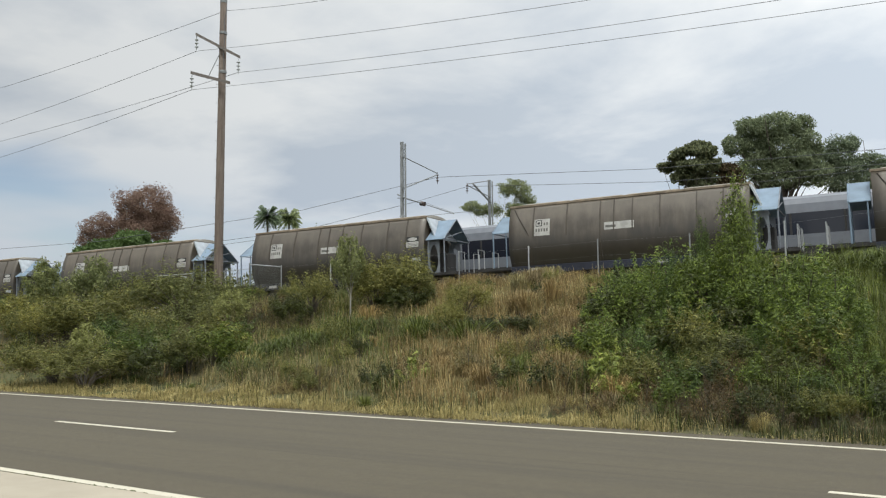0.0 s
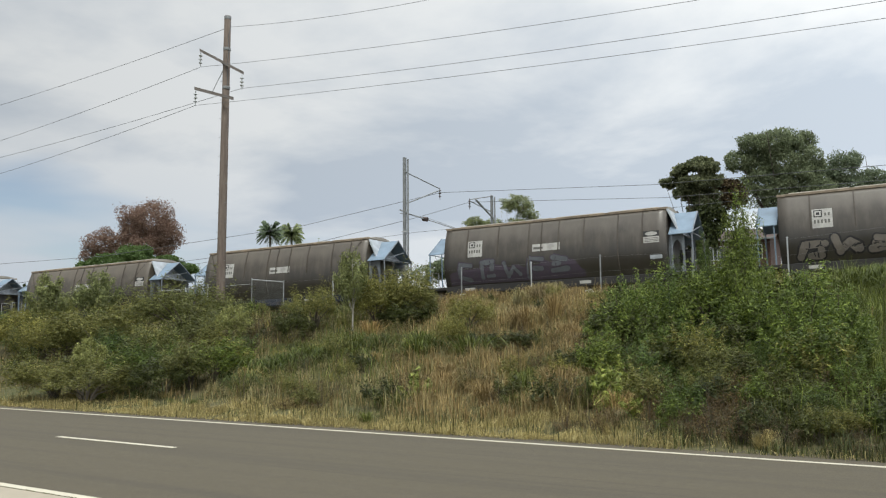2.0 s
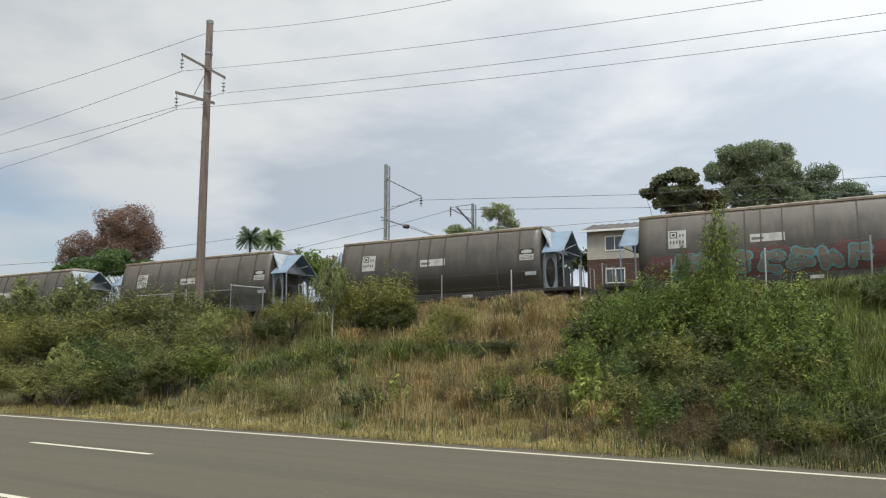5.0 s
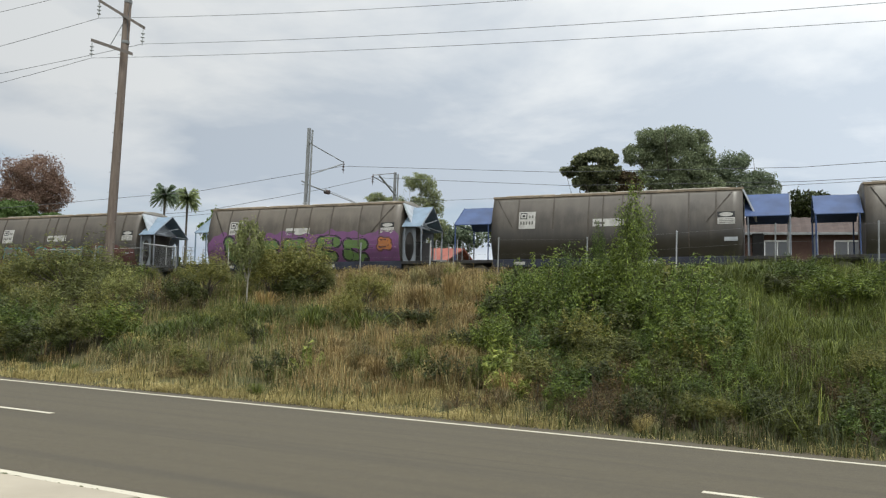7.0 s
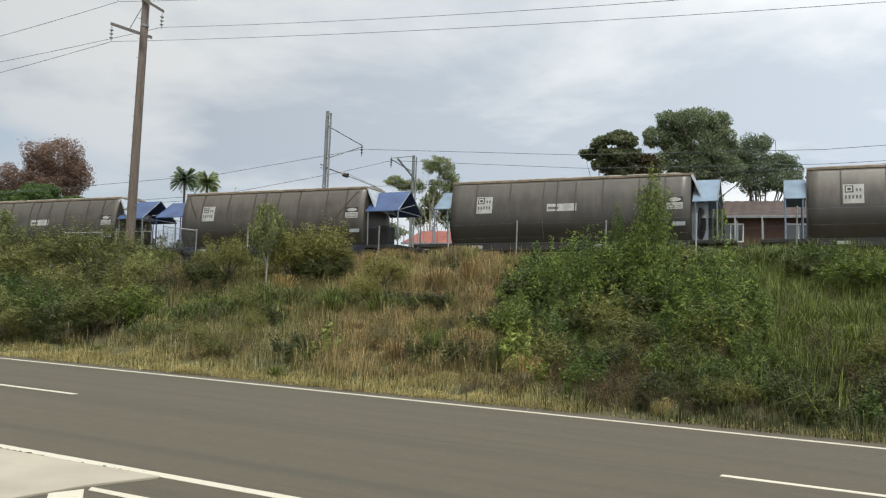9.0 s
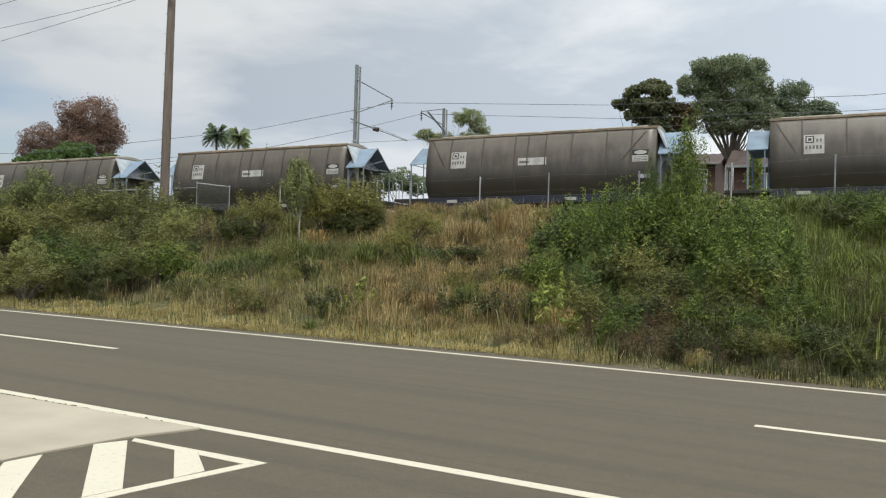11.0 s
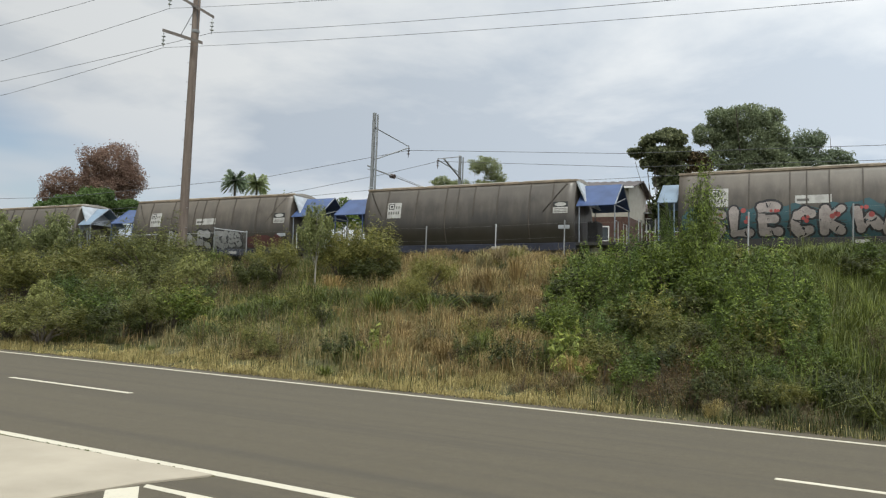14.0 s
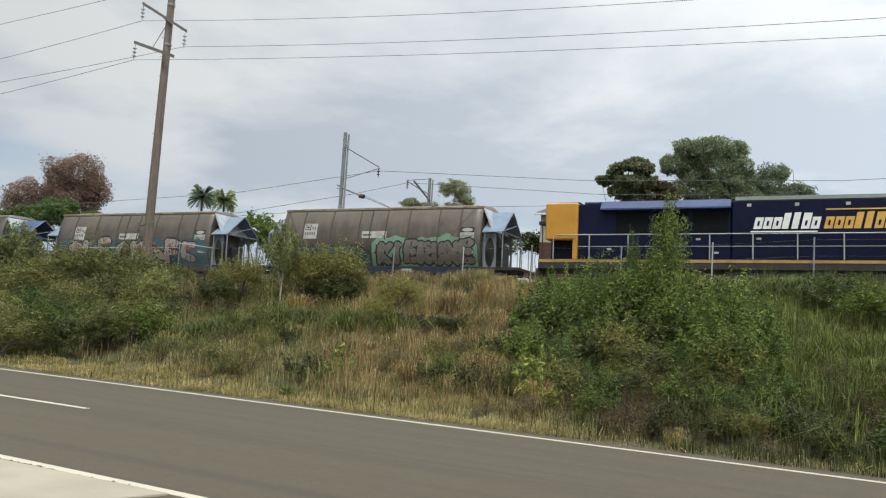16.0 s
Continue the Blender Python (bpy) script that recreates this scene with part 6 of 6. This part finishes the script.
DRY_SLOPE = (
    # the dark shrubs here paint shadow spots on the slope
    ("dead", -11, 17.7, 0.7, 1), ("dark", -11.3, 19.9, 0.5, 1.3), ("dark", -11.8, 19, 0.6, 1), ("olive", -13.5, 21.1, 1, 1.3), ("olive", -12.7, 18.9, 0.9, 1),
    ("rust", -14.5, 27.8, 0.8, 1), ("tussock", -14.5, 26.7, 0.6, 0.8), ("rust", -13.4, 27.3, 0.6, 0.9), ("rust", -12.2, 22.1, 1, 1.7), ("rust", -10.2, 20, 0.7, 1.2),
    ("weed", -8.5, 15.5, 0.6, 0.7), ("weed", -8, 15, 0.4, 0.6), ("weed", -8.4, 14.6, 0.4, 0.6), ("dark", -7.9, 16.4, 0.6, 0.9), ("olive", -8.5, 16.6, 0.5, 1),
    ("weed", -6.9, 14.6, 0.7, 0.6), ("olive", -7, 15.1, 0.5, 0.7), ("rust", -9.3, 15.7, 0.5, 1), ("rust", -10.8, 16.2, 0.5, 1.1),
)
LUSH_SIDE = (
    ("feather", -7.9, 19.2, 1.5, 1.6), ("feather", -7.6, 20.4, 1.8, 1.5), ("feather", -7, 20.5, 1.8, 1.4), ("green", -6.1, 19.7, 1.6, 1.2), ("feather", -8.8, 20.4, 1.1, 1.1),
    # the dark shrubs fill shaded hollows between bushes with dark colour
    ("tall", -5.2, 19.6, 3.4, 1.4), ("feather", -6, 22.3, 1.8, 1.8), ("green", -6.3, 21.8, 1.4, 1.2), ("dark", -5.1, 20.1, 1.2, 1.7), ("dark", -4.9, 18.3, 0.9, 1.3),
    ("feather", -3.4, 17.7, 1.9, 1.8), ("feather", -3.8, 18.1, 1.8, 1.2), ("feather", -3.1, 18.3, 1.4, 1.3), ("feather", -4.1, 17.1, 0.8, 0.8), ("feather", -4.3, 17.6, 0.6, 0.7),
    ("dark", -4.5, 16.2, 0.7, 1), ("green", -5.6, 17.5, 0.7, 1), ("olive", -6.2, 17.6, 0.7, 1), ("feather", -2.5, 15.7, 0.8, 1),
)
LUSH_FOOT = (
    ("bright", -6.3, 14.9, 0.8, 0.6), ("bright", -5.8, 14.3, 0.6, 0.5), ("bright", -6.4, 15.6, 0.8, 0.5), ("bright", -5.9, 15.1, 0.4, 0.4), ("green", -5.4, 15.8, 0.6, 0.8),
    ("green", -5.8, 16.1, 0.6, 0.7), ("olive", -4.8, 15.6, 0.6, 0.9), ("green", -2.8, 14.3, 0.5, 0.6), ("green", -3, 14.6, 0.5, 0.5), ("dead", -5.9, 13.1, 0.5, 0.6),
    ("dead", -4.7, 13.1, 0.4, 0.7), ("dead", -4, 13.1, 0.5, 0.7), ("dead", -3.6, 13.1, 0.6, 0.7), ("dead", -3.1, 13, 0.5, 0.7), ("dead", -1.9, 12.8, 0.4, 0.7),
    ("tussock", -3.2, 12.6, 0.4, 0.3), ("tussock", -5.7, 13.2, 0.3, 0.4), ("dark", -3.2, 14.3, 0.4, 0.7), ("olive", -2.4, 13.5, 0.4, 0.7),
)
CREST_SIDE = (
    ("dark", -2.4, 24.4, 0.8, 1.5), ("green", -2.1, 25.3, 0.9, 1.5), ("weed", -3.6, 27.1, 0.7, 1.7), ("weed", -4.3, 27.2, 0.6, 1.5), ("tall", -6.8, 21.9, 2.4, 0.8),
    ("tall", -3.2, 20, 1.2, 0.8), ("green", -1.1, 22.9, 0.9, 1.9), ("dark", -2.3, 24.4, 0.7, 1.8), ("weed", -0.5, 20, 0.7, 1.6), ("olive", -0.2, 15.8, 0.7, 1.1),
    ("weed", -3.5, 26.7, 0.8, 2.2), ("green", 0.2, 24.5, 0.8, 2), ("weed", -1.1, 17.2, 0.5, 1.4), ("weed", -1.7, 16.3, 0.5, 1.1), ("dead", -0.5, 13.3, 0.4, 0.8),
)
for group, wide in ((LEFT_SCRUB, 1.35), (POLE_SCRUB, 1.3), (DRY_SLOPE, 1.25), (LUSH_SIDE, 1.45), (LUSH_FOOT, 1.5), (CREST_SIDE, 1.1)):
    for kind, x, y, h, w in group:
        if kind in ("weed", "rust", "tussock"):      # grass stands in several tufts
            for j in range(4):
                dx, dy = prng.normal(0, 0.26 * w * wide, 2)
                plant(kind, x + dx, y + dy, h * prng.uniform(0.65, 1.0), w * prng.uniform(0.45, 0.75), prng)
        elif kind == "bright":
            plant(kind, x, y - 0.5, h * 1.25, w * 1.6, prng)
        else:
            plant(kind, x, y, h * (1.02 if kind in ("tall", "young") else 1.12), w * wide, prng)
for i in range(9):                   # weeds under the mesh panel of the fence
    az, y = prng.uniform(43.8, 49.5), prng.uniform(26.8, 28.4)
    h = prng.uniform(0.6, 0.95)
    plant(("midolive", "dead", "lowolive")[i % 3], -y * math.tan(radians(az)), y, h, h * 1.3, prng)
for i in range(46):                  # ragged middle growth that fills the thick scrub
    az, y = prng.uniform(47, 65), prng.uniform(14.8, 27.0)
    h = prng.uniform(0.9, 1.5)
    plant(("midolive", "midolive", "midgreen", "midolive", "lowdark")[i % 5], -y * math.tan(radians(az)), y, h, h * prng.uniform(1.1, 1.6), prng)
for i in range(44):
    az, y = prng.uniform(8, 25), prng.uniform(15.0, 24.5)
    h = prng.uniform(0.8, 1.4)
    plant(("midgreen", "midfeather", "midgreen", "midolive", "lowdark", "midfeather")[i % 6], -y * math.tan(radians(az)), y, h, h * prng.uniform(1.0, 1.4), prng)

for i in range(120):                 # twiggy weeds over the dry slope
    az, y = prng.uniform(21, 48), 14.0 + 13.5 * prng.uniform(0, 1) ** 1.1
    h = prng.uniform(0.4, 0.85)
    plant(("scrub", "dead", "scrub", "lowolive", "scrub", "dead", "lowdark")[i % 7], -y * math.tan(radians(az)), y, h, h * prng.uniform(0.9, 1.5), prng)
count = 0
while count < 300:                    # low growth between them
    az, y = prng.uniform(-6, 65), 12.9 + 16.4 * prng.uniform(0, 1) ** 1.2
    x = -y * math.tan(radians(az))
    u = (y - 12.7) / 17.0
    pick = prng.uniform()
    if az > 47:                       # thick olive scrub over a dark floor
        kind = "lowolive" if pick < 0.42 else "lowdark" if pick < 0.58 else "lowgreen" if pick < 0.70 else "dead" if pick < 0.84 else "weed"
        h = prng.uniform(0.5, 1.15)
        if y < 14.2:
            kind, h = ("tussock", "dead", "weed")[count % 3], prng.uniform(0.2, 0.45)
    elif az > 35:                     # grassy slope with weeds
        kind = "weed" if pick < 0.34 else "tussock" if pick < 0.48 else "dead" if pick < 0.64 else "lowolive" if pick < 0.80 else "lowdark" if pick < 0.88 else "rust"
        h = prng.uniform(0.3, 0.7)
    elif az > 23:                     # dry grass, low weeds
        kind = "rust" if pick < 0.30 else "tussock" if pick < 0.46 else "dead" if pick < 0.72 else "weed" if pick < 0.86 else "lowdark" if pick < 0.94 else "lowolive"
        h = prng.uniform(0.3, 0.75)
    else:                             # lush green side
        if az < 10 and y > 15 and pick < 0.6:
            kind = "weed"
        else:
            kind = "lowgreen" if pick < 0.36 else "lowdark" if pick < 0.54 else "weed" if pick < 0.72 else "dead" if pick < 0.9 else "lowolive"
        h = prng.uniform(0.4, 0.9)
        if y < 14.4:
            kind, h = ("dead", "lowdark", "weed", "dead", "lowgreen", "lowdark")[count % 6], prng.uniform(0.25, 0.55)
    if kind == "weed":
        h *= 0.75
    if y < 13.6:
        h *= 0.6
    if u > 0.86:
        h *= 0.7
    plant(kind, x, y, h, h * prng.uniform(1.0, 1.6), prng)
    count += 1
for i in range(70):                  # brown and dark weeds at the foot of the lush side
    az, y = prng.uniform(-4, 25), prng.uniform(13.0, 15.8)
    h = prng.uniform(0.35, 0.75)
    plant(("dead", "lowdark", "lowgreen", "dead", "lowdark")[i % 5], -y * math.tan(radians(az)), y, h, h * prng.uniform(0.9, 1.4), prng)
for i in range(24):                  # plumes along the crest
    az = prng.uniform(23, 36)
    y = prng.uniform(26.5, 29.4)
    h = prng.uniform(0.4, 0.8)
    plant(("rust", "tussock", "rust")[i % 3], -y * math.tan(radians(az)), y, h, h * 1.2, prng)
for i in range(20):                  # thinner scrub on the bank beyond the view
    x = prng.uniform(-105, -62) if i % 2 else prng.uniform(6, 60)
    y = prng.uniform(14, 27)
    h = prng.uniform(0.9, 1.8)
    plant(("lowolive", "lowgreen", "lowdark")[i % 3], x, y, h, h * prng.uniform(1.2, 1.8), prng)


def blades(n, seed, where, height, width, lean, name, material, label):
    """Grass blades: where(x, y, az) gives the chance that one grows there."""
    rng = np.random.default_rng(seed)
    xs, ys = [], []
    got = 0
    while got < n:
        az, y = rng.uniform(-8, 64.5, n), 12.0 + 18.6 * rng.uniform(0, 1, n) ** 1.25
        x = -y * np.tan(np.radians(az))
        clump = 0.45 + 0.55 * np.sin(x * 2.9 + np.sin(y * 2.3) * 1.7) * np.sin(y * 3.4 + np.cos(x * 1.9))
        ok = rng.uniform(0, 1, n) < where(x, y, az) * clump
        xs.append(x[ok])
        ys.append(y[ok])
        got += int(ok.sum())
    x, y = np.concatenate(xs)[:n], np.concatenate(ys)[:n]
    z = land(x, y) - 0.03
    tuft = 0.8 + 0.3 * np.sin(x * 1.7 + 0.5) * np.sin(y * 1.9) + 0.35 * np.sin(x * 7.1 + 3 * np.sin(y * 1.3)) * np.sin(y * 5.3 + x)
    h = np.maximum(rng.uniform(*height, n) * tuft, 0.04)
    a = rng.uniform(0, 2 * np.pi, n)
    turn = a + rng.uniform(0.8, 2.3, n)
    w = rng.uniform(*width, n)
    out = np.abs(rng.normal(0, lean, n)) * h
    base = np.stack([x, y, z], 1)
    d = np.stack([np.cos(a), np.sin(a), 0 * a], 1)
    s = np.stack([np.cos(turn), np.sin(turn), 0 * a], 1)
    up = np.array([0, 0, 1.0])
    mid = base + d * (out * 0.26)[:, None] + up * (h * 0.70)[:, None]
    tip = base + d * out[:, None] + up * (h * np.clip(1.05 - 0.42 * out / h, 0.3, 1))[:, None]
    v = np.stack([base - s * w[:, None] / 2, base + s * w[:, None] / 2, mid + s * w[:, None] * 0.38, mid - s * w[:, None] * 0.38, tip], 1).reshape(-1, 3)
    k = 5 * np.arange(n)[:, None]
    tri = np.concatenate([k + [0, 1, 2], k + [0, 2, 3], k + [3, 2, 4]])
    ob = mesh_np(name, v, tri, material)
    tagged(ob, label, "grass", kind="stuff")


def verge(y, x):
    return np.clip((14.0 + 0.5 * np.sin(x * 0.8) + 0.3 * np.sin(x * 2.3) - y) / 0.8, 0, 1)


def zone(az, a, b, soft=3.0):
    return np.clip((az - a) / soft + 0.5, 0, 1) * np.clip((b - az) / soft + 0.5, 0, 1)


blades(54000, 61, lambda x, y, az: verge(y, x) * (0.045 + 0.955 * zone(az, 23, 75, 8.0)) * (0.7 + 0.3 * np.sin(x * 1.1 + 2 * np.sin(y * 1.7))), (0.05, 0.26), (0.005, 0.011), 1.2, "verge_grass", STRAW, "dry straw-coloured grass along the verge")
blades(28000, 62, lambda x, y, az: (1 - verge(y, x)) * (0.12 + 0.88 * zone(az, 23, 37)) * (0.12 + 0.88 * zone(az, 20, 66)), (0.20, 0.70), (0.008, 0.015), 0.75, "russet_grass", RUSSET, "tall dry russet grass on the bank")
blades(31000, 63, lambda x, y, az: (1 - verge(y, x)) * (0.05 + 0.95 * zone(az, 24, 50)), (0.15, 0.6), (0.008, 0.015), 0.8, "dry_grass", STRAW, "pale dry grass among the scrub of the bank")
blades(62000, 64, lambda x, y, az: (1 - 0.6 * verge(y, x)) * (0.45 + 0.55 * zone(az, -10, 24) + 0.2 * zone(az, 34, 48)), (0.15, 0.50), (0.006, 0.012), 0.9, "green_grass", GRASS, "rough green grass on the bank")
blades(46000, 65, lambda x, y, az: (1 - verge(y, x)) * np.clip((y - 14.6) / 2.5, 0.12, 1) * (zone(az, -10, 11) + 0.2 * zone(az, 12, 23) + 0.2 * zone(az, 36, 46)), (0.35, 0.85), (0.008, 0.015), 0.85, "long_grass", REED, "long arching bright green grass")

# ---------------------------------------------------------------- movement


def train_s(t):
    """Along-track metres of the left roof corner of the wagon next to the locomotive."""
    return (228.1716 - 16.30046 * t + 0.0377239 * t * t - 0.00115167 * t ** 3) * 1.00747


PITCH = 14.5469 * 1.00747


def motions():
    times = [-1.0 + 0.5 * i for i in range(37)]
    for k, wagon in enumerate(WAGONS):
        walk(wagon, [(t, RAIL @ pose(train_s(t) - PITCH * k + HALF, 0, 0)) for t in times])
    walk(LOCO, [(t, RAIL @ pose(train_s(t) + 12.9, 0, 0)) for t in times])
    for i, car in enumerate(CARRIAGES):
        walk(car, [(t, RAIL @ pose((-31.4 + 22.0 * t) * 1.00747 + i * 20.3, 6.9, 0)) for t in times])


motions()
